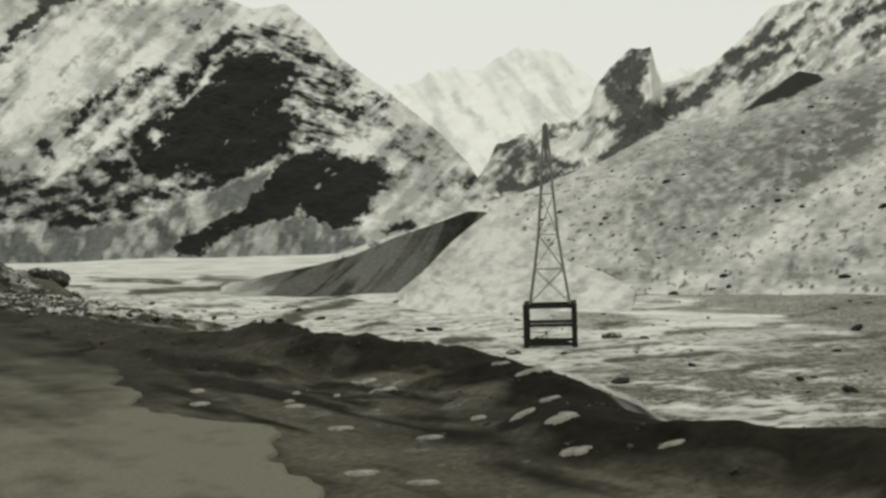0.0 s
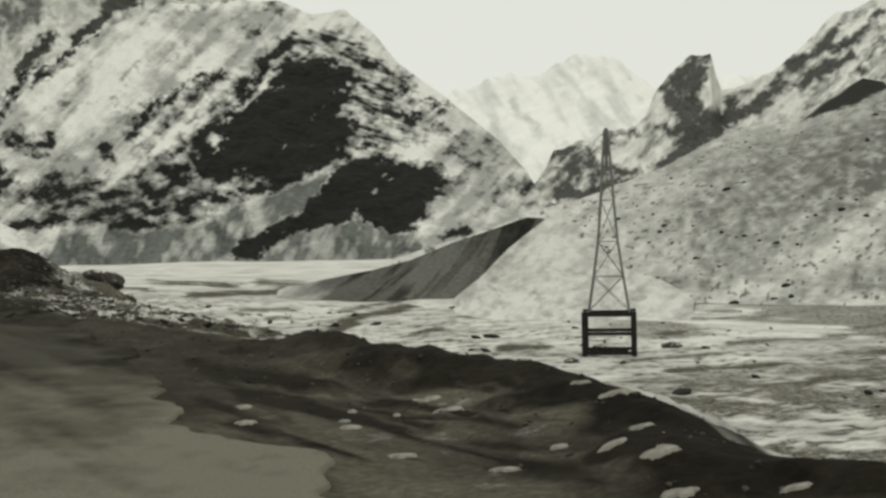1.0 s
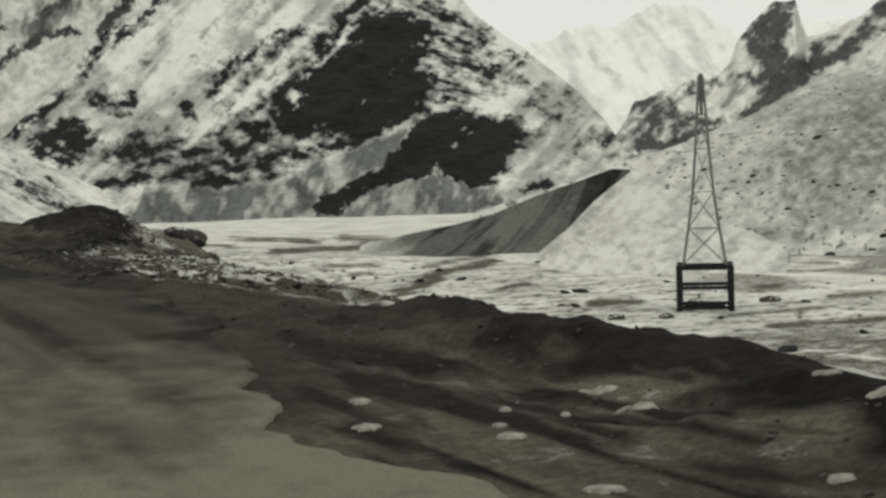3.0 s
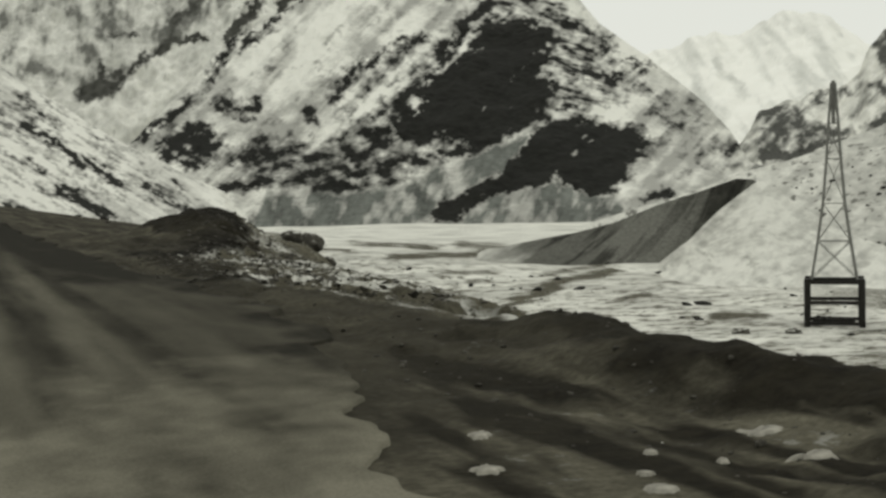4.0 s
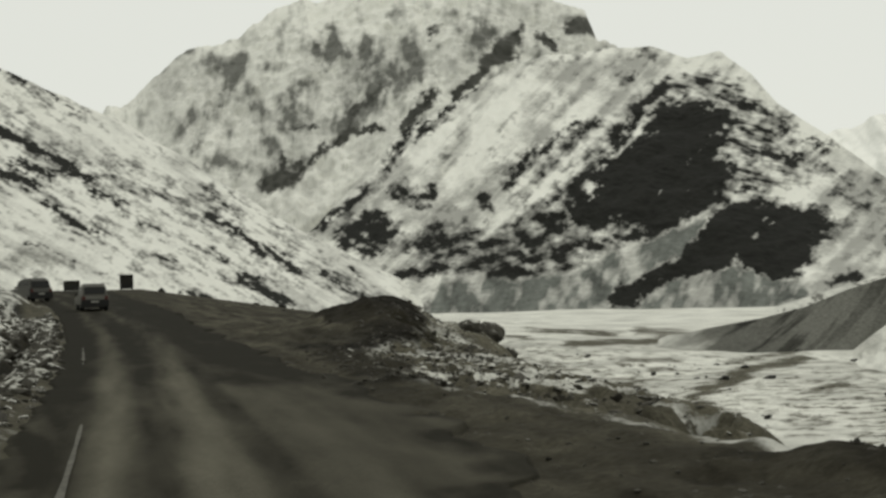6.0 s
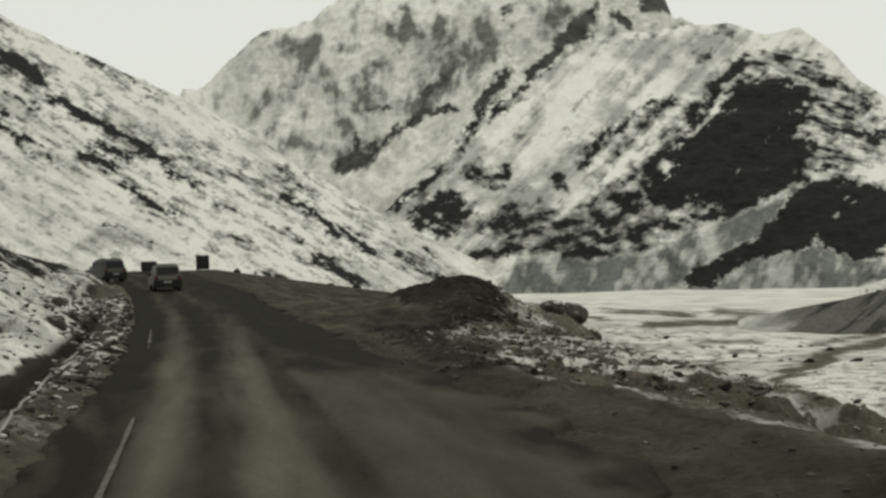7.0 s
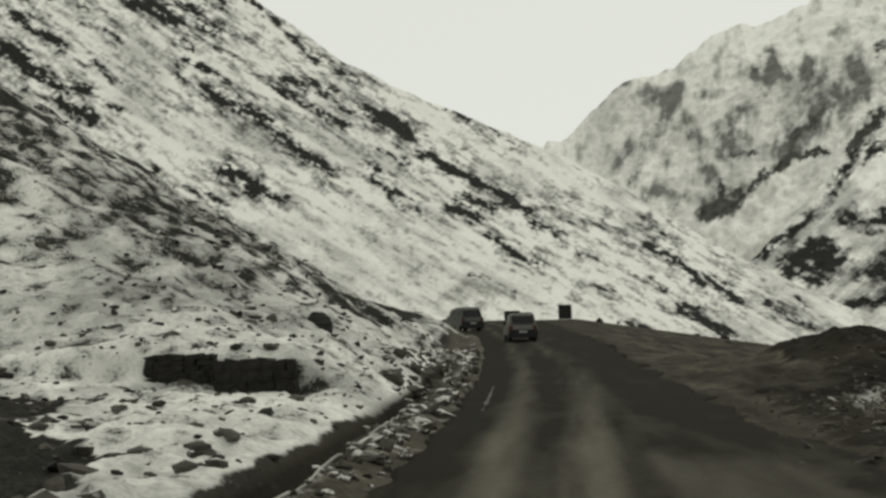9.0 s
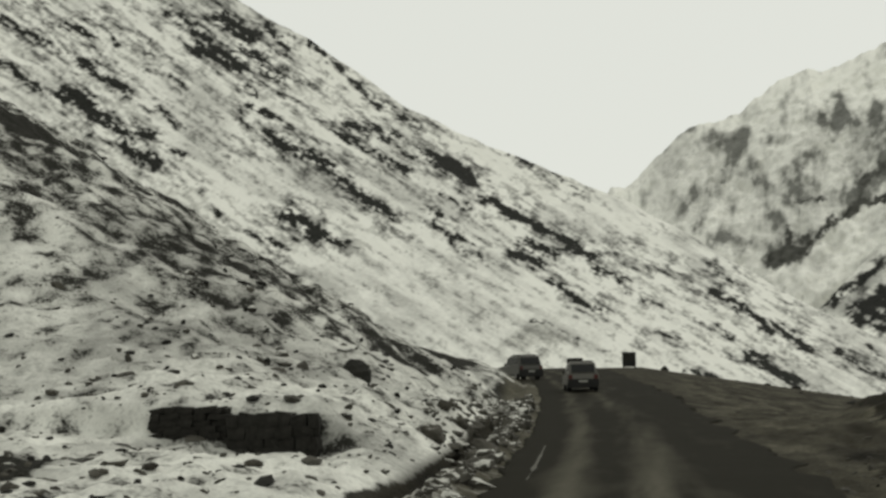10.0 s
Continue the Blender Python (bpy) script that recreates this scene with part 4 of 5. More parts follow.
    low = z + np.where(d > 0, (bank + verge + rough) * (1 - level), 0)
    return np.where(x < -6.2, np.maximum(low, bench * np.exp(-(((y - 92) / 7.5) ** 4))), low)


def ground_bare(x, y):
    xe, d = shoulder_edge(y), road_left(y) - x
    n, n2 = fbm(x / 0.8, y / 0.9, 271, 3), fbm(x / 3.5, y / 5, 281, 5)
    dirt = step(xe + 0.9, xe - 0.2, x + (n - 0.5) * 1.2)
    heap = np.exp(-(((x - 8.6 - 0.03 * (y - 52)) / 3.0) ** 2) - ((y - 56) / 11.0) ** 2)
    furrow = fbm((y + 0.6 * x) / 0.8, (x - 0.6 * y) / 4.0, 273, 5)
    bank_right = patchy(0.55 - 0.12 * step(4, 22, x - xe), strong(0.45 * n + 0.55 * furrow, 1.2), 0.28) * step(150, 80, x - xe + 0.3 * (y - 40)) * 0.75
    right = np.maximum(np.maximum(dirt, step(0.25, 0.5, heap + (n - 0.5) * 0.3)), bank_right)
    channel = 0.6 * patchy(0.36, fbm(x / 26 + y / 60, y / 22 - x / 30, 291, 6), 0.12) * step(12, 30, x - xe)
    thin = 0.70 * patchy(0.64, strong(0.35 * n + 0.65 * fbm(x / 6 - y / 14, y / 9 + x / 9, 287, 6), 1.4), 0.35) * step(5, 14, x - xe) * step(100, 65, y) * step(120, 85, x)
    bars = 0.60 * patchy(0.46, fbm(x / 34 - y / 60, y / 48 + x / 40, 297, 6), 0.10) * step(10, 22, x - xe) * step(420, 250, y)
    ledge = step(16.5, 13.0, x) * step(17, 22, y) * step(60, 50, y) * step(xe - 0.2, xe + 0.8, x)
    right = np.maximum(right * (1 - 0.6 * ledge), ledge * np.clip(0.60 + 0.5 * step(36, 29, y) + 1.5 * (furrow - 0.5) + 1.0 * (n - 0.5), 0, 1))
    flank = np.exp(-(((x - 12.6 - 0.1 * (y - 50)) / 3.6) ** 2) - ((y - 53) / 11.0) ** 2)
    right = np.maximum(right, step(0.15, 0.5, flank) * (0.66 + 1.1 * (furrow - 0.5) + 0.5 * (n - 0.5)))
    bearing, sink = np.degrees(np.arctan2(x, y - 5)), -np.degrees(np.arctan2(12.3, np.hypot(x, y - 5)))
    wb, ws = bearing + (n2 - 0.5) * 0.9, sink + (fbm(x / 5, y / 14, 299, 5) - 0.5) * 0.22
    streams = [(13.6, -2.21, 17, -2.49, 0.15, 0.55), (17.1, -2.12, 21, -2.39, 0.15, 0.55), (18.7, -2.83, 23.2, -2.73, 0.15, 0.6), (22, -2.23, 26.1, -2.68, 0.25, 0.5), (23.2, -2.63, 26.8, -3.06, 0.2, 0.55), (15.1, -3.94, 18.6, -3.82, 0.13, 0.45), (18.8, -4.81, 21.8, -4.47, 0.2, 0.6), (21.7, -5.06, 22.9, -5.56, 0.35, 0.75), (22.6, -5.56, 24.8, -5.7, 0.4, 0.8), (24.1, -5.09, 26.6, -4.03, 0.28, 0.75), (26.6, -4.03, 29, -3.57, 0.23, 0.65), (25.7, -3.65, 28.4, -3.32, 0.18, 0.5), (13.2, -3.02, 14.4, -3.68, 0.23, 0.5), (28.9, -4.88, 30.5, -4.7, 0.13, 0.6), (27.9, -5.83, 29.9, -6.18, 0.15, 0.45), (21.1, -3.58, 23.6, -3.52, 0.13, 0.4)]
    terraces = [(30.9, -4.23, 36.9, -3.57, 0.1, 0.55), (33.5, -5.72, 35.7, -5.63, 0.15, 0.7), (40.7, -5.17, 42, -5.06, 0.13, 0.7), (39.3, -6.29, 44, -5.93, 0.15, 0.45), (41.6, -6.9, 46.8, -6.51, 0.2, 0.55), (43.9, -5.5, 53.4, -4.75, 0.13, 0.45), (46.1, -7.51, 50.6, -6.93, 0.2, 0.55), (42.1, -4.23, 46.6, -4.03, 0.1, 0.45), (49.3, -4.73, 53.1, -3.71, 0.18, 0.5), (48.7, -5.82, 53.8, -5.54, 0.23, 0.5), (46.6, -8.39, 54.4, -7.17, 0.25, 0.45)]
    cuts = np.maximum(strokes(wb, ws, streams), strokes(wb, ws, terraces)) * step(8, 16, x - xe) * step(480, 300, y)
    right = np.maximum(right, np.clip(1.45 * cuts * (0.75 + 0.5 * furrow), 0, 0.85))
    open_snow = 0.45 + 0.55 * step(35, 42, np.degrees(np.arctan2(x, y - 5)))
    right = np.maximum(np.maximum(np.maximum(right, channel * open_snow), thin * open_snow), bars * open_snow)
    u, v = 0.83 * x - 0.55 * y, 0.55 * x + 0.83 * y
    melt = step(0.60, 0.74, fbm(u / 0.6, v / 0.26, 293, 3)) * step(1.6, 2.4, x) * step(xe - 0.9, xe - 1.6, x) * step(16, 9, y)
    right = right * (1 - 0.22 * melt)
    ditch = np.exp(-(((d - 2.4 + (n2 - 0.5) * 0.8) / 0.5) ** 2))
    left = np.maximum(step(2.2, 0.9, d) * (0.62 + 0.5 * n), np.clip(4.0 * ditch - 1.5, 0, 1) * step(80, 60, y))
    n3 = fbm(x / 0.6, y / 0.8, 275, 2)
    crest = step(50, 66, y) * step(5, 11, d)
    n4 = 0.5 * fbm(x / 0.3, y / 0.42, 277, 3) + 0.5 * (1 - fbm(x / 0.8, (y + 0.25) / 0.9, 263, 4))
    slope = 0.33 + 0.55 * (n3 - 0.5) + 0.55 * (n4 - 0.5) + 0.25 * (n - 0.5) + 0.16 * (n2 - 0.5) + 0.30 * crest
    soil = np.exp(-(((x + 9.4) / 1.3) ** 2) - ((y - 69) / 5.0) ** 2) + 1.3 * np.exp(-(((x + 26.8) / 3.2) ** 2) - ((y - 69.5) / 2.6) ** 2)
    slope = slope + 0.45 * step(0.25, 0.7, soil + (n - 0.5) * 0.5)
    side = -(x + 6.9 + 0.41 * (y - 32)) + (n2 - 0.5) * 3 + (n - 0.5) * 1.5
    hollow = step(-0.4, 0.8, side) * step(7, 4.5, side) * step(25.5, 28, y) * step(45, 40, y) + np.exp(-(((x + 11.5 + (n2 - 0.5) * 3) / 3.0) ** 2) - (((y - 87) / 2.4) ** 2))
    slope = np.maximum(slope, step(0.3, 0.55, hollow))
    cut = np.exp(-(((y - 90.5 + (n2 - 0.5) * 3) / 2.2) ** 2)) * step(-8.2, -9.6, x) * step(-34, -22, x)
    slope = np.maximum(slope, step(0.25, 0.6, cut + (n - 0.5) * 0.5))
    verge_end = 1.7 * step(62, 78, y)
    left = np.maximum(left, slope * step(0, 0.6, d - 2.8 + verge_end))
    apron = np.exp(-(((x + 7.5) / 4.5) ** 2) - ((y - 103) / 10.0) ** 2)
    apron = np.maximum(apron, np.exp(-(((x + 5.6) / 2.0) ** 2) - ((y - 86) / 9.0) ** 2))
    left = np.maximum(left, step(0.3, 0.6, apron + (n - 0.5) * 0.3))
    return np.clip(np.where(d > 0, left, right), 0, 1)


def road_edge_x(y):
    return np.interp(y, [6, 9, 13, 17, 19, 40, 80], [0.8, 1.1, 1.75, 2.9, 3.5, 3.1, 2.0])


def ground_wet_shade(x, y):
    """Darker earth: shade painted along the shoulder's raised lip, a dark ditch, puddled ruts."""
    xe, d = shoulder_edge(y), road_left(y) - x
    n, n2 = fbm(x / 0.8, y / 0.9, 271, 3), fbm(x / 0.9, y / 3.5, 285, 4)
    # the lip's backlit side, its shade put into the earth colour
    lip = step(xe - 1.7, xe - 0.6, x + (n - 0.5) * 0.9) * step(xe + 1.0, xe + 0.2, x + (n - 0.5) * 0.8) * np.maximum(step(23, 15, y), 0.9 * step(26, 31, y) * step(54, 46, y))
    lip = np.maximum(lip, 0.45 * step(xe - 1.1, xe - 0.4, x + (n - 0.5) * 0.7) * step(xe + 1.3, xe + 0.4, x + (n - 0.5) * 0.8) * step(17, 21, y) * step(32, 28, y))
    ruts = step(0.55, 0.8, n2) * step(23, 16, y) * step(2.2, 3.0, x) * step(xe, xe - 0.8, x) * 0.8
    band = (0.45 + 0.55 * step(0.62, 0.42, n2)) * step(road_edge_x(y) + 1.9, road_edge_x(y) + 0.2, x + (n - 0.5) * 1.8) * step(8, 11.5, y) * 0.62
    far = step(29, 38, y + (n2 - 0.5) * 8) * step(xe + 0.3, xe - 1.2, x + (n - 0.5) * 1.5) * (0.25 + 0.6 * n2)
    tread = fbm(x / 0.26, y / 1.9, 295, 5)
    near = step(40, 30, y) * (0.44 * step(7.0, 10.5, y + (n - 0.5) * 3) + 0.30 * n2 + 1.5 * (tread - 0.5) * step(16, 10, y)) * step(xe + 0.4, xe - 0.4, x)
    ditch = 1.2 * np.exp(-(((d - 2.3) / 0.42) ** 2)) * step(80, 60, y) + 0.4 * step(2.2, 1.7, d + (n - 0.5) * 0.8) * (d > 0) * step(90, 70, y)
    heap = np.exp(-(((x - 8.2 - 0.03 * (y - 52)) / 2.2) ** 2) - ((y - 55) / 9.0) ** 2)
    return np.clip(np.maximum.reduce([0.8 * np.exp(-(((x + 7.5) / 4.5) ** 2) - ((y - 103) / 10.0) ** 2), lip, ruts, band * (d < 0), far * (d < 0), near * (d < 0), ditch, step(0.3, 0.6, heap + (n - 0.5) * 0.4)]), 0, 1)


def spread(parts):
    out = []
    for a, b, n in parts:
        out.append(np.linspace(a, b, n, endpoint=False))
    return np.unique(np.concatenate(out + [[parts[-1][1]]]))


gx = spread([(-2600, -120, 24), (-120, -32, 44), (-32, -8, 110), (-8, -1.5, 110), (-1.5, 12, 150), (12, 40, 110), (40, 130, 90), (130, 500, 60), (500, 3200, 24)])
gy = spread([(-900, -40, 16), (-40, 0, 40), (0, 26, 170), (26, 52, 210), (52, 80, 130), (80, 160, 130), (160, 340, 70), (340, 700, 40), (700, 4200, 30)])
GX, GY = np.meshgrid(gx, gy, indexing="ij")
GZ = ground_z(GX, GY)
ground = mesh_object("ground", np.stack([GX, GY, GZ], -1).reshape(-1, 3), grid_faces(len(gx), len(gy)), [M_GROUND], attributes={"bare": ground_bare(GX, GY), "scree": ground_wet_shade(GX, GY), "dark_soil": step(2.2, 3.0, road_left(GY) - GX), "tone": 0.55 * fbm(GX / 3.0 + GY / 9, GY / 5.0, 601, 5) + 0.45 * fbm(GX / 14, GY / 9, 611, 4) + 0.14 * step(60, 130, GY) + 0.10 * step(0, -20, GX)})
tagged(ground, "snowy valley floor with a muddy earth shoulder beside the road", "ground", kind="structure")

# ---- road ----
ry = spread([(-45, 0, 60), (0, 20, 220), (20, 60, 200), (60, 200, 180)])
rs = np.linspace(0, 1, 56)
RY = ry[None, :] + 0 * rs[:, None]
right_edge = np.interp(ry, [-45, -10, 0, 4.2, 5.6, 7, 8.8, 11, 12.8, 14, 17, 19, 24, 28, 40, 80, 130, 200], [-14, -2, 0.2, 0.75, 1.2, 1.45, 1.4, 1.5, 1.75, 2.1, 2.9, 3.4, 3.7, 3.7, 3.2, 2.0, -2, -9])
right_edge = right_edge + (fbm(ry / 1.9, 0 * ry, 301, 4) - 0.5) * 0.62 + (fbm(ry / 0.35, 0 * ry, 303, 4) - 0.5) * 0.12 * step(18, 12, ry)
left_edge = road_left(ry) - 0.85 + (fbm(ry / 0.9, 0 * ry, 321, 4) - 0.5) * 0.2
RX = left_edge[None, :] + (right_edge - left_edge)[None, :] * rs[:, None]
crown = 0.035 + 0.02 * np.sin(np.pi * rs)[:, None] + (fbm(RX / 0.8, RY / 1.2, 331, 3) - 0.5) * 0.012
RZ = np.maximum(road_z(RY), 0) + crown
RZ[0], RZ[-1] = RZ[0] - 0.16, RZ[-1] - 0.2
off = RX - road_left(RY)
warp = off + (fbm(RX / 1.5, RY / 9, 341, 4) - 0.5) * 0.2
worn = fbm(RX / 0.4, RY / 9, 345, 5)
inner, outer = 0.35 + 0.3 * step(25, 45, RY), 1.58 + 0.65 * step(25, 45, RY)
dry = np.maximum(0.50 * np.exp(-(((warp - inner) / 0.38) ** 2)), 0.50 * np.exp(-(((warp - outer) / 0.52) ** 2))) * (1 - 0.15 * step(34, 50, RY))
# dry tongue on the outer half, then a bare dry stretch where the road is widest
tongue = step(2.2, 2.5, warp) * step(32.5, 28.5, RY + 1.2 * (RX - 2.4) + 4 * (fbm(RX / 1.6, RY / 4, 351, 4) - 0.5))
dry = np.maximum(dry, 0.27 * tongue)
dry = np.maximum(dry, step(19.5, 11, RY + 5 * (fbm(RX / 1.2, RY / 2, 361, 4) - 0.5)) * (0.36 + 0.75 * fbm(RX / 1.1, RY / 1.7, 365, 5) + 0.35 * fbm(RX / 0.22, RY / 0.3, 375, 4)) * (0.75 + 0.35 * step(12, 6, RY)))
smear = step(0.48, 0.85, fbm((RX + 0.12 * RY) / 0.3, RY / 7, 349, 5)) * step(60, 35, RY)
dry = np.maximum(dry, 0.16 * smear * step(30, 24, RY))
dry = np.maximum(dry, 0.34 * (fbm((RX + 0.15 * RY) / 1.1, RY / 9, 353, 5) - 0.36) * step(-0.2, 0.6, off))
dry = dry + (0.5 - 0.3 * tongue) * (worn - 0.5) * step(0.05, 0.3, dry) + 0.03 * step(50, 30, RY)
rag = step(0.80, 0.97, rs[:, None] + 0.25 * (fbm(RX / 0.5, RY / 0.5, 367, 4) - 0.5)) * step(16, 11, RY)
dry = dry + 0.30 * rag * (0.4 + fbm(RX / 0.4, RY / 0.4, 377, 4))
# mud trodden over the broken edge
mud = step(0.86, 1.0, rs[:, None] + 0.20 * (fbm(RX / 0.5, RY / 1.4, 369, 5) - 0.5)) * (0.08 + 0.92 * step(13, 18, RY))
dry = dry * (1 - 0.9 * mud) * (1 - 0.40 * step(28, 46, RY))
road = mesh_object("road", np.stack([RX, RY, RZ], -1).reshape(-1, 3), grid_faces(len(rs), len(ry)), [M_ASPHALT], attributes={"dry": dry})
tagged(road, "worn wet asphalt road with pale wheel tracks and a broken edge", "road", kind="structure")


def height_of_road(x, y):
    return float(road_z(y)) + 0.055


def edge_dash(y0, y1, width=0.06, inset=-0.17):
    n = 12
    ys = np.linspace(y0, y1, n)
    wob = (fbm(ys / 0.5, 0 * ys, 371, 3) - 0.5) * 0.06
    xl = road_left(ys) + inset
    vs = [(x - width / 2 + w, y, height_of_road(x, y) + 0.012) for x, y, w in zip(xl, ys, wob)]
    vs += [(x + width / 2 - w, y, height_of_road(x, y) + 0.012) for x, y, w in zip(xl, ys, wob)]
    fs = [(i, i + 1, n + i + 1, n + i) for i in range(n - 1)]
    return tagged(mesh_object("road_marking", vs, fs, [M_PAINT], smooth=False), "faded white edge line painted on the asphalt", "road marking", kind="structure")


for y0, y1, wide, inset in ((10, 24.5, 0.035, 0.04), (40.0, 49.0, 0.06, -0.17)):
    edge_dash(y0, y1, wide, inset)


# ---- stones ----
ICO = {}
for level in (1, 2):
    _b = bmesh.new()
    bmesh.ops.create_icosphere(_b, subdivisions=level, radius=1)
    ICO[level] = (np.array([v.co[:] for v in _b.verts]), np.array([[v.index for v in f.verts] for f in _b.faces]))
    _b.free()
rng = np.random.default_rng(7)


def stones(name, xs, ys, sizes, mat, label, flat=0.6, sink=0.25, long=1.3, tilt=0.4, category="stones", base=None, smooth=False, ico=1):
    """Many small stones in one object."""
    n = len(xs)
    sc = np.stack([sizes * rng.uniform(0.8, long, n), sizes * rng.uniform(0.7, 1.2, n), sizes * flat * rng.uniform(0.7, 1.2, n)], 1)
    ICO_V, ICO_F = ICO[ico]
    jit = rng.uniform(0.72, 1.2, (n, len(ICO_V), 1))
    V = ICO_V[None] * jit * sc[:, None]
    a, t = rng.uniform(0, 6.28, n), rng.normal(0, tilt, n)
    ca, sa, ct, st = np.cos(a)[:, None], np.sin(a)[:, None], np.cos(t)[:, None], np.sin(t)[:, None]
    x, y, z = V[..., 0], V[..., 1], V[..., 2]
    x, z = x * ct + z * st, -x * st + z * ct
    x, y = x * ca - y * sa, x * sa + y * ca
    zz = (ground_z(xs, ys) if base is None else base) + sizes * flat * (1 - 2 * sink) * 0.5
    P = np.stack([x + xs[:, None], y + ys[:, None], z + zz[:, None]], -1).reshape(-1, 3)
    F = (ICO_F[None] + (np.arange(n) * len(ICO_V))[:, None, None]).reshape(-1, 3)
    return tagged(mesh_object(name, P, F, [mat], smooth=smooth), label, category, kind="stuff")


def boulder(x, y, sx, sy, sz, mat, label, seed, z=None, name="boulder", group=""):
    bm = bmesh.new()
    bmesh.ops.create_icosphere(bm, subdivisions=3, radius=1)
    for v in bm.verts:
        p = v.co * 1.4 + Vector((seed * 3.1, seed * 1.7, 0))
        f = 1 + 0.26 * noise.fractal(p, 1.0, 2.0, 4)
        cell = noise.cell(p * 1.3)
        v.co = Vector((v.co.x * sx, v.co.y * sy, v.co.z * sz)) * (f + 0.03 * cell)
    me = bpy.data.meshes.new(name)
    bm.to_mesh(me)
    bm.free()
    me.materials.append(mat)
    ob = new(name, me)
    gz = float(ground_z(x, y)) if z is None else z
    ob.location = (x, y, gz + sz * 0.12)
    return tagged(ob, label, "boulder", group)


# rubble along the left verge
n = 900
ys = rng.uniform(8, 62, n)
xs = road_left(ys) - rng.normal(1.4, 0.3, n).clip(0.85, 2.0)
stones("verge_rubble", xs, ys, (rng.gamma(2.2, 0.034, n) * (0.6 + 0.4 * step(20, 36, ys))).clip(0.03, 0.26), M_RUBBLE, "row of snow-dusted broken stones along the road edge", 0.5, 0.3, 1.5, 0.5, ico=2)
n = 420
ys = rng.uniform(48, 78, n)
xs = road_left(ys) - rng.uniform(1.0, 3.8, n)
stones("verge_rubble", xs, ys, rng.gamma(2.2, 0.045, n).clip(0.04, 0.3), M_RUBBLE, "heap of snow-dusted stones at the bend", 0.5, 0.3, 1.5, 0.5, ico=2)
# shrubs and stones poking through the snow of the bank
n = 1000
ys = rng.uniform(26, 82, n)
xs = road_left(ys) - 2.6 - rng.gamma(1.6, 7, n).clip(0, 34)
stones("bank_stones", xs, ys, rng.gamma(2, 0.036, n).clip(0.04, 0.22), M_DARKROCK, "dark stones and tufts showing through the snow of the bank", 0.45)
n = 800
ys = rng.uniform(22, 62, n)
xs = road_left(ys) - 2.7 - rng.gamma(1.5, 5, n).clip(0, 26)
stones("bank_rubble", xs, ys, rng.gamma(2, 0.045, n).clip(0.05, 0.26), M_RUBBLE, "snow-dusted stones strewn over the roadside bank", 0.55, 0.3, 1.4, 0.4)
# rubble of the right shoulder below the heap
n = 1900
ys = rng.normal(42, 8, n).clip(30, 64)
xs = shoulder_edge(ys) + rng.normal(2.2, 1.9, n)
stones("shoulder_rubble", xs, ys, rng.gamma(3, 0.017, n).clip(0.02, 0.12), M_SHALE, "tumbled slabs of dark stone below the road shoulder", 0.45, 0.2, 1.8, 0.5)
n = 1100
ys = rng.uniform(25, 56, n)
xs = shoulder_edge(ys) + rng.uniform(0.4, 7.0, n)
stones("terrace_rubble", xs, ys, rng.gamma(2.2, 0.024, n).clip(0.02, 0.2), M_RUBBLE, "snow-dusted rubble on the terrace below the shoulder", 0.5, 0.3, 1.6, 0.5)
n = 900
ys = rng.uniform(-4, 34, n)
xs = rng.uniform(2.6, 6.2, n)
stones("shoulder_gravel", xs, ys, rng.gamma(2, 0.009, n).clip(0.008, 0.045), M_SHALE, "loose gravel on the muddy shoulder", 0.6)
# boulders strewn over the right valley side
slope_ob = bpy.data.objects["valley_slope"]
spots = [slope_ob.data.vertices[int(i)].co for i in rng.integers(0, len(slope_ob.data.vertices), 800)]
spots = np.array([v[:] for v in spots if np.hypot(v[0], v[1]) < 470])
stones("slope_stones", spots[:, 0], spots[:, 1], rng.gamma(2, 0.17, len(spots)).clip(0.12, 1.2), M_DARKROCK, "dark stones strewn over the snowy valley side", 0.6, 0.25, 1.3, 0.4, "stones", spots[:, 2])
# stones scattered over the snow below
n = 380
xs = rng.uniform(12, 150, n)
ys = rng.uniform(10, 210, n)
stones("meadow_stones", xs, ys, rng.gamma(2, 0.13, n).clip(0.1, 0.9), M_DARKROCK, "dark stones lying in the snow of the valley floor", 0.45)

for i, (x, y, sx, sy, sz) in enumerate([(36.0, 136, 2.6, 2.0, 1.1), (33.0, 129, 1.6, 1.4, 0.8), (14.9, 61.6, 0.75, 0.7, 0.5), (13.9, 61.0, 0.55, 0.6, 0.38), (15.7, 61.2, 0.4, 0.45, 0.3),
                                        (62.0, 95, 0.9, 0.7, 0.4), (66.0, 93, 0.8, 0.6, 0.4), (82.0, 98, 1.2, 0.8, 0.5)]):
    boulder(x, y, sx, sy, sz, M_RUBBLE, "rough grey boulder lightly dusted with snow", i + 1, group="boulders below the road")
boulder(-8.6, 57.5, 0.52, 0.5, 0.48, M_DARKROCK, "dark rounded boulder on the snowy bank", 21)
boulder(5.6, 287.0, 0.8, 0.7, 1.1, M_DARKROCK, "dark standing rock at the foot of the hillside", 33)
boulder(-5.2, 50.5, 0.5, 0.4, 0.32, M_RUBBLE, "pale snow-dusted boulder beside the verge", 22)


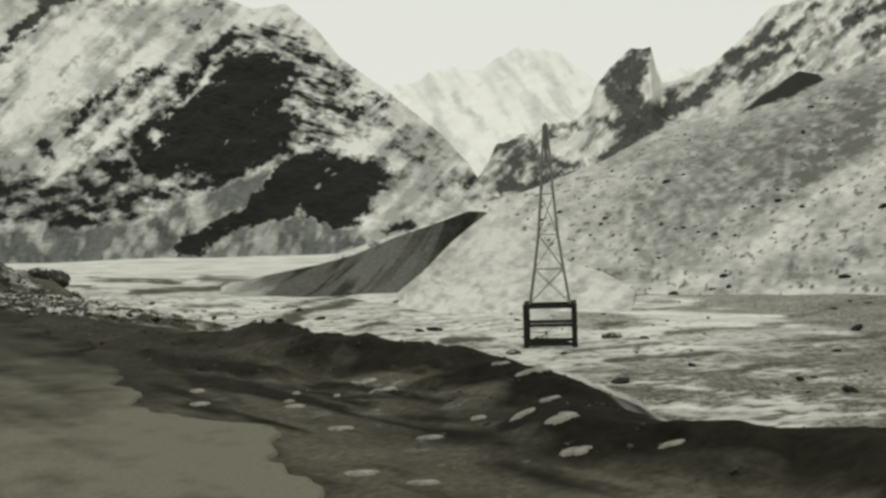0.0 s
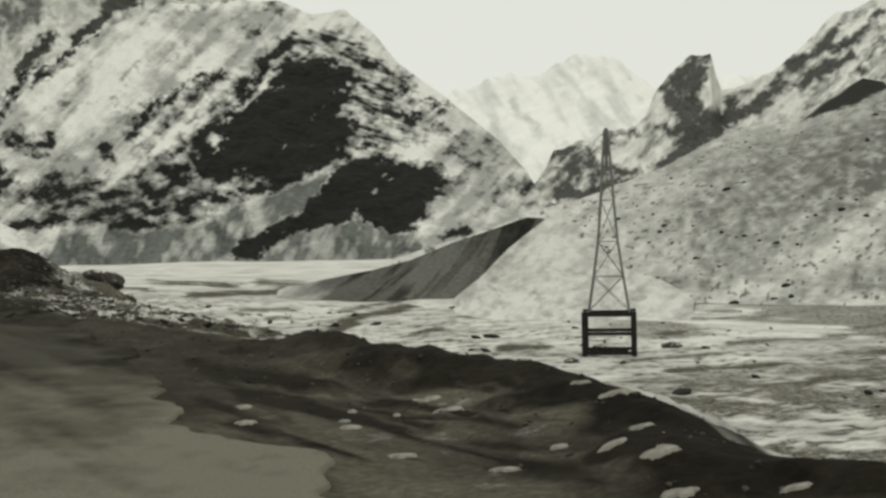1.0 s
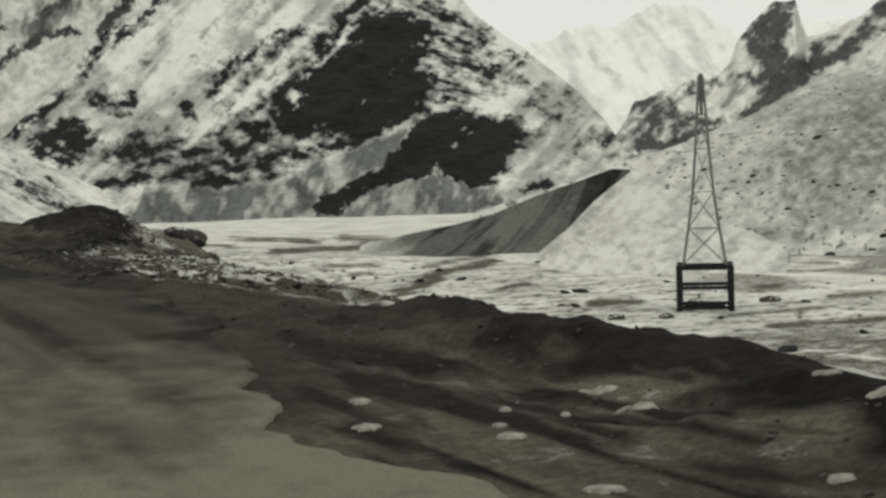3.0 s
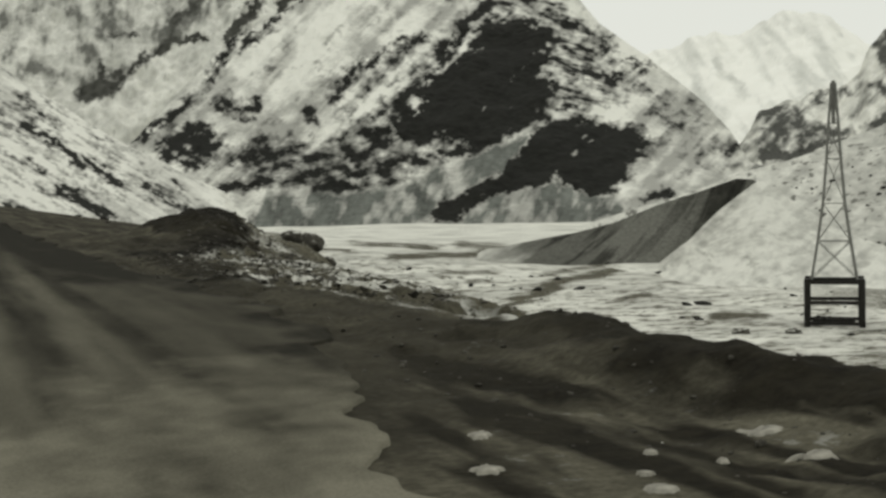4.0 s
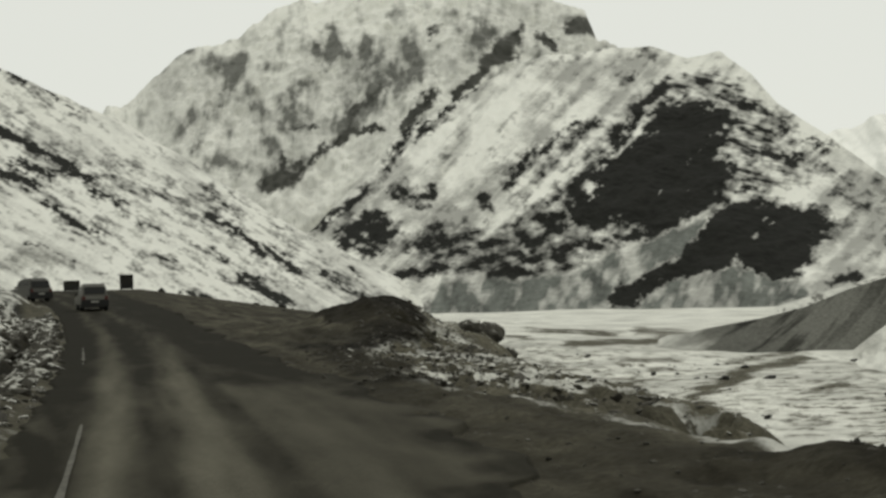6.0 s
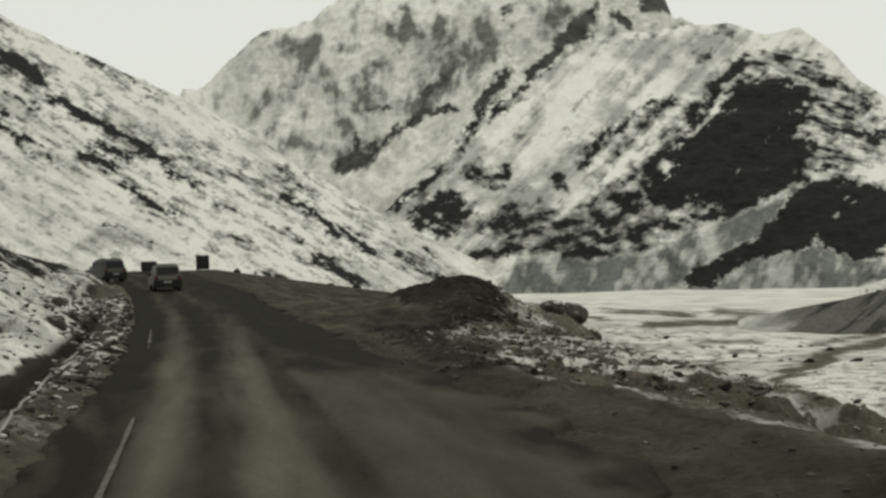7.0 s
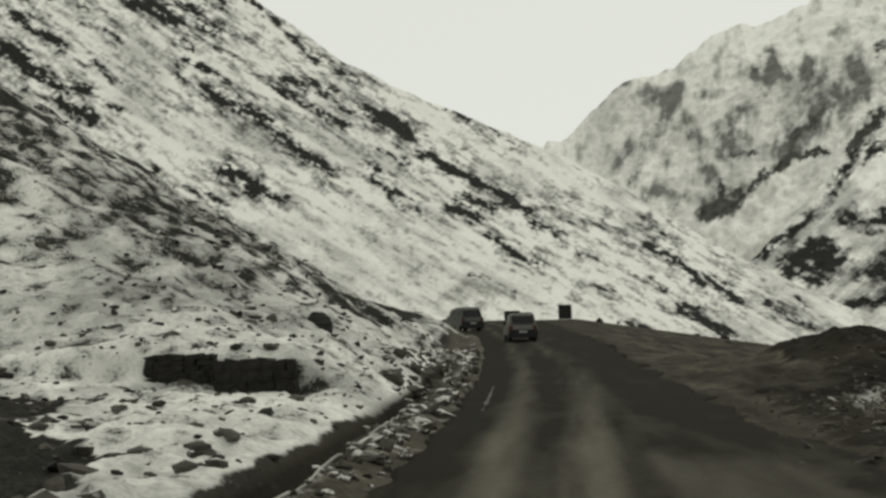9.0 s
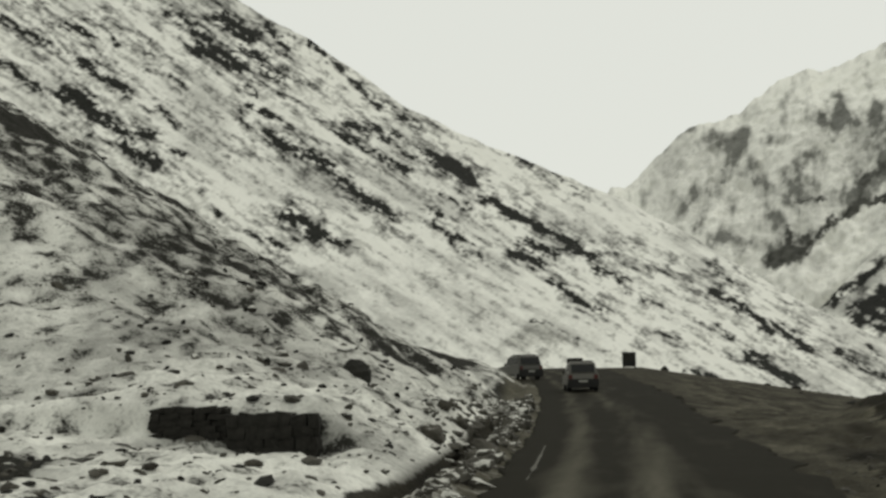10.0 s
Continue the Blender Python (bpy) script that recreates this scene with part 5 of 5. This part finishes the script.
# patches of old snow lying on the mud
def snow_patch(x, y, long, wide, turn, seed):
    bm = bmesh.new()
    rings, spokes = 5, 44
    hub = bm.verts.new((0, 0, 0.016))
    prev = None
    for r in range(1, rings + 1):
        ring = []
        for k in range(spokes):
            a = 2 * math.pi * k / spokes
            p = Vector((math.cos(a), math.sin(a), 0)) * (r / rings)
            edge = 1 + 0.42 * noise.fractal(Vector((math.cos(a) * 1.9 + seed * 5.1, math.sin(a) * 1.9, seed)), 0.7, 2.0, 5)
            px, py = p.x * edge * long / 2, p.y * edge * wide / 2
            wx, wy = x + px * math.cos(turn) - py * math.sin(turn), y + px * math.sin(turn) + py * math.cos(turn)
            rise = float(ground_z(wx, wy)) - float(ground_z(x, y))
            ring.append(bm.verts.new((wx - x, wy - y, rise + 0.016 * (1 - (r / rings) ** 3) - (0.02 if r == rings else 0))))
        for k in range(spokes):
            j = (k + 1) % spokes
            if prev is None:
                bm.faces.new((hub, ring[k], ring[j]))
            else:
                bm.faces.new((prev[k], ring[k], ring[j], prev[j]))
        prev = ring
    for fc in bm.faces:
        fc.smooth = True
    me = bpy.data.meshes.new("snow_patch")
    bm.to_mesh(me)
    bm.free()
    me.materials.append(M_OLDSNOW)
    ob = new("snow_patch", me)
    ob.location = (x, y, float(ground_z(x, y)) + 0.012)
    return tagged(ob, "thin patch of grimy old snow on the muddy shoulder", "snow patch", "snow patches on the shoulder")


PATCHES = [(4.15, 10.0, 0.24, 0.3), (4.6, 7.1, 0.24, 0.28), (3.16, 4.7, 0.24, 0.22), (3.3, 5.45, 0.18, 0.2), (2.61, 6.0, 0.2, 0.16), (3.33, 6.27, 0.12, 0.16), (3.9, 5.86, 0.16, 0.18), (2.26, 7.1, 0.22, 0.2),
           (1.3, 4.97, 0.2, 0.2), (1.48, 4.3, 0.2, 0.14), (2.8, 4.07, 0.2, 0.14), (3.33, 3.5, 0.16, 0.14), (1.87, 9.81, 0.17, 0.3), (2.3, 10.95, 0.13, 0.34), (2.6, 8.85, 0.16, 0.26), (3.88, 9.05, 0.24, 0.28),
           (3.46, 9.47, 0.07, 0.16), (3.09, 9.8, 0.08, 0.14), (4.77, 7.9, 0.16, 0.14), (2.73, 9.25, 0.09, 0.12)]
for i, (x, y, long, wide) in enumerate(PATCHES):
    snow_patch(x, y, long * 1.3, wide * 0.9, radians(-29), i + 1)


# a pale tube along the ditch, added in place of snowy stone edges
def snow_edge_tube():
    bm = bmesh.new()
    spokes, prev = 8, None
    ys = np.linspace(18, 40, 50)
    xs = np.interp(ys, [17, 22.4, 25.4, 28.3, 32.7, 39.8], [-2.2, -2.5, -2.74, -2.92, -3.08, -3.28]) + (fbm(ys / 2.0, 0 * ys, 801, 3) - 0.5) * 0.16
    zs = np.maximum(ground_z(xs, ys) + 0.03, 0.12) + (fbm(ys / 1.2, 0 * ys, 811, 3) - 0.5) * 0.14
    for x, y, z in zip(xs, ys, zs):
        ring = [bm.verts.new((x + 0.021 * math.cos(2 * math.pi * k / spokes), y, z + 0.021 * math.sin(2 * math.pi * k / spokes))) for k in range(spokes)]
        if prev:
            for k in range(spokes):
                j = (k + 1) % spokes
                bm.faces.new((prev[k], prev[j], ring[j], ring[k])).smooth = True
        prev = ring
    me = bpy.data.meshes.new("snow_edge")
    bm.to_mesh(me)
    bm.free()
    me.materials.append(M_SNOW_EDGE)
    return tagged(new("snow_edge", me), "thin pale tube standing in for a snowy stone edge along the roadside ditch", "pipe")


snow_edge_tube()


# ---- dry stone wall set into the bank ----
def stone_wall(x0, x1, y, z0, z1):
    wall = new("stone_wall")
    wall.location = ((x0 + x1) / 2, y, z0)
    tagged(wall, "low dark dry-stone retaining wall set into the snowy bank", "wall")
    wide = x1 - x0
    back = box_bm(0, 0.28, (z1 - z0) / 2 - 0.1, wide - 0.1, 0.4, z1 - z0 + 0.1, 0.03)
    part("core", back, M_STONE, wall)
    rows, z = 5, 0.0
    shared = []
    for k in range(6):
        bm = bmesh.new()
        bmesh.ops.create_cube(bm, size=1)
        for v in bm.verts:
            v.co += Vector([random.uniform(-0.15, 0.15) for _ in range(3)])
        me = bpy.data.meshes.new("stone")
        bm.to_mesh(me)
        bm.free()
        me.materials.append(M_STONE)
        shared.append(me)
    h = (z1 - z0) / rows
    for r in range(rows):
        x = -wide / 2
        while x < wide / 2 - 0.05:
            w = random.uniform(0.22, 0.5)
            w = min(w, wide / 2 - x)
            ob = new("stone", random.choice(shared))
            ob.parent = wall
            ob.location = (x + w / 2, random.uniform(-0.03, 0.03), (r + 0.5) * h)
            ob.scale = (w * 1.04, random.uniform(0.26, 0.36), h * random.uniform(0.95, 1.3))
            ob.rotation_euler = (random.uniform(-0.1, 0.1), random.uniform(-0.2, 0.2), random.uniform(-0.12, 0.12))
            x += w
    return wall


stone_wall(-8.85, -6.8, 45.6, -0.2, 1.06)
stone_wall(-10.7, -8.9, 45.75, 0.55, 1.24)


# ---- pylon ----
def pylon(x, y, z):
    root = new("power_pylon")
    root.location = (x, y, z)
    root.rotation_euler = (0, 0, radians(-38))
    tagged(root, "grey steel lattice pylon on a dark timber crib in snow", "pylon")
    w, h = 2.35, 4.25
    corners = [(-w, -w), (w, -w), (w, w), (-w, w)]
    for cx, cy in corners:
        part("crib_post", box_bm(cx, cy, h / 2, 0.52, 0.52, h + 0.1, 0.05), M_CRIB, root, "thick dark timber post")
    for level in (0.35, 2.2, 4.0):
        for (ax, ay), (bx, by) in zip(corners, corners[1:] + corners[:1]):
            part("crib_rail", beam_bm((ax, ay, level), (bx, by, level), 0.32, 0.04), M_CRIB, root, "dark timber rail")
    boulders = bmesh.new()
    for k in range(9):
        m = Matrix.Translation((random.uniform(-1.6, 1.8), random.uniform(-1.2, 1.2), 0.4)) @ Matrix.Diagonal((0.55, 0.5, 0.4, 1))
        bmesh.ops.create_icosphere(boulders, subdivisions=1, radius=1, matrix=m)
    part("stone_fill", boulders, M_STONE, root, "stones piled inside the crib")
    levels = [(h, 1.95), (7.6, 1.42), (11.0, 0.95), (15.0, 0.62), (18.2, 0.42), (21.8, 0.16)]
    for cx, cy in ((-1, -1), (1, -1), (1, 1), (-1, 1)):
        for (z0, r0), (z1, r1) in zip(levels, levels[1:]):
            part("leg", beam_bm((cx * r0, cy * r0, z0), (cx * r1, cy * r1, z1), 0.17), M_STEEL, root)
    ring = [(-1, -1), (1, -1), (1, 1), (-1, 1)]
    for (z0, r0), (z1, r1) in zip(levels, levels[1:]):
        for (ax, ay), (bx, by) in zip(ring, ring[1:] + ring[:1]):
            part("brace", beam_bm((ax * r0, ay * r0, z0), (bx * r1, by * r1, z1), 0.06), M_STEEL, root)
            part("brace", beam_bm((bx * r0, by * r0, z0), (ax * r1, ay * r1, z1), 0.06), M_STEEL, root)
            part("strut", beam_bm((ax * r1, ay * r1, z1), (bx * r1, by * r1, z1), 0.07), M_STEEL, root)
    part("mast_tip", beam_bm((0, 0, 18.2), (0, 0, 22.0), 0.34), M_STEEL, root)
    return root


pylon(73.6, 97.3, float(ground_z(73.6, 97.3)) - 0.05)


# ---- vehicles ----
def extruded(profile, width, bevel):
    """A body from its side profile (y along, z up), evenly wide."""
    bm = bmesh.new()
    a = [bm.verts.new((-width / 2, y, z)) for y, z in profile]
    b = [bm.verts.new((width / 2, y, z)) for y, z in profile]
    bm.faces.new(a)
    bm.faces.new(b[::-1])
    k = len(profile)
    for i in range(k):
        bm.faces.new((a[i], b[i], b[(i + 1) % k], a[(i + 1) % k]))
    bmesh.ops.recalc_face_normals(bm, faces=bm.faces)
    bmesh.ops.bevel(bm, geom=bm.edges[:], offset=bevel, segments=2, affect="EDGES")
    return bm


def wheel_bm(x, y, z, r, w):
    bm = bmesh.new()
    m = Matrix.Translation((x, y, z)) @ Matrix.Rotation(radians(90), 4, "Y")
    bmesh.ops.create_cone(bm, cap_ends=True, segments=20, radius1=r, radius2=r, depth=w, matrix=m)
    rim = [e for e in bm.edges if len(e.link_faces) == 2 and any(len(f.verts) > 4 for f in e.link_faces)]
    bmesh.ops.bevel(bm, geom=rim, offset=min(0.04, w * 0.3), segments=2, affect="EDGES")
    return bm


def suv(paint, label, w=1.78):
    car = new("car")
    tagged(car, label, "car")
    part("body", extruded([(0, 0.42), (0.02, 0.95), (0.1, 1.05), (3.0, 1.02), (4.0, 0.9), (4.15, 0.6), (4.1, 0.38)], w, 0.05), paint, car)
    cabin = extruded([(0.08, 1.03), (0.28, 1.68), (0.45, 1.74), (2.1, 1.72), (2.9, 1.04)], w - 0.12, 0.05)
    for v in cabin.verts:
        v.co.x *= 1 - 0.24 * max(0.0, v.co.z - 1.05)
    part("cabin", cabin, paint, car)
    part("rear_window", box_bm(0, 0.13, 1.36, w - 0.42, 0.03, 0.46, 0.01, Matrix.Rotation(radians(-17), 4, "X")), M_GLASS, car, "dark tinted rear window")
    for s in (-1, 1):
        part("side_window", box_bm(s * (w / 2 - 0.115), 1.45, 1.38, 0.03, 2.0, 0.4, 0.01, Matrix.Rotation(radians(-11 * s), 4, "Y")), M_GLASS, car)
        part("tail_lamp", box_bm(s * (w / 2 - 0.16), -0.005, 0.86, 0.2, 0.05, 0.26, 0.015), M_LAMP, car, "red tail lamp")
        for y in (0.72, 3.25):
            tyre = part("wheel", wheel_bm(s * (w / 2 - 0.12), y, 0.34, 0.34, 0.22), M_RUBBER, car)
            part("rim", wheel_bm(s * (w / 2 - 0.015), y, 0.34, 0.2, 0.03), M_STEEL, tyre, "grey steel rim")
    part("bumper", box_bm(0, -0.03, 0.5, w - 0.02, 0.14, 0.5, 0.04), M_TRIM, car, "black rear bumper")
    part("roof_rack", box_bm(0, 1.2, 1.77, w - 0.5, 1.3, 0.05, 0.015), M_TRIM, car, "thin black roof rack")
    for s in (-1, 1):
        part("wing_mirror", box_bm(s * (w / 2 + 0.04), 2.55, 1.12, 0.14, 0.09, 0.13, 0.02), M_TRIM, car)
    part("windscreen", box_bm(0, 2.53, 1.4, w - 0.4, 0.03, 0.72, 0.01, Matrix.Rotation(radians(48), 4, "X")), M_GLASS, car)
    part("number_plate", box_bm(0, -0.105, 0.62, 0.46, 0.02, 0.12, 0.005), M_PLATE, car, "pale number plate")
    part("underbody", box_bm(0, 2.0, 0.36, w - 0.5, 3.4, 0.16, 0.02), M_TRIM, car)
    return car


def truck(label, w, h, length):
    t = new("truck")
    tagged(t, label, "truck")
    part("cargo_box", box_bm(0, length * 0.36, 0.95 + (h - 0.95) / 2, w, length * 0.7, h - 0.95, 0.08), M_TRUCK, t, "dark canvas-covered cargo box")
    part("cab", box_bm(0, length * 0.86, 0.55 + (h * 0.72) / 2, w * 0.95, length * 0.24, h * 0.72, 0.12), M_TRUCK, t)
    part("chassis", box_bm(0, length * 0.48, 0.82, w * 0.5, length * 0.92, 0.24, 0.02), M_TRIM, t)
    part("tailgate", box_bm(0, -0.02 + length * 0.01 - 0.02, 1.35, w * 0.94, 0.06, 0.7, 0.02), M_TRIM, t)
    for s in (-1, 1):
        for y in (length * 0.16, length * 0.82):
            part("wheel", wheel_bm(s * (w / 2 - 0.2), y, 0.5, 0.5, 0.34), M_RUBBER, t)
    return t


def stand(ob, x, y, turn, lift=0.0, tall=1.0):
    z = float(ground_z(x, y)) + lift
    ob.location, ob.rotation_euler, ob.scale = (x, y, z), (0, 0, radians(turn)), (1, 1, tall)


stand(suv(M_CAR, "pale grey off-road car with black bumper on the wet road", 1.64), -2.7, 86.0, 7, 0.05, 0.92)
stand(suv(M_CAR2, "dark grey off-road car parked at the foot of the bank", 1.8), -7.2, 108.0, 28, 0.02)
stand(truck("dark covered lorry parked at the foot of the hillside", 2.9, 3.7, 7.0), -1.6, 300.0, 0, 0.0)
stand(truck("small dark covered lorry parked at the foot of the hillside", 3.4, 2.7, 5.0), -13.6, 305.0, 0, 0.0)
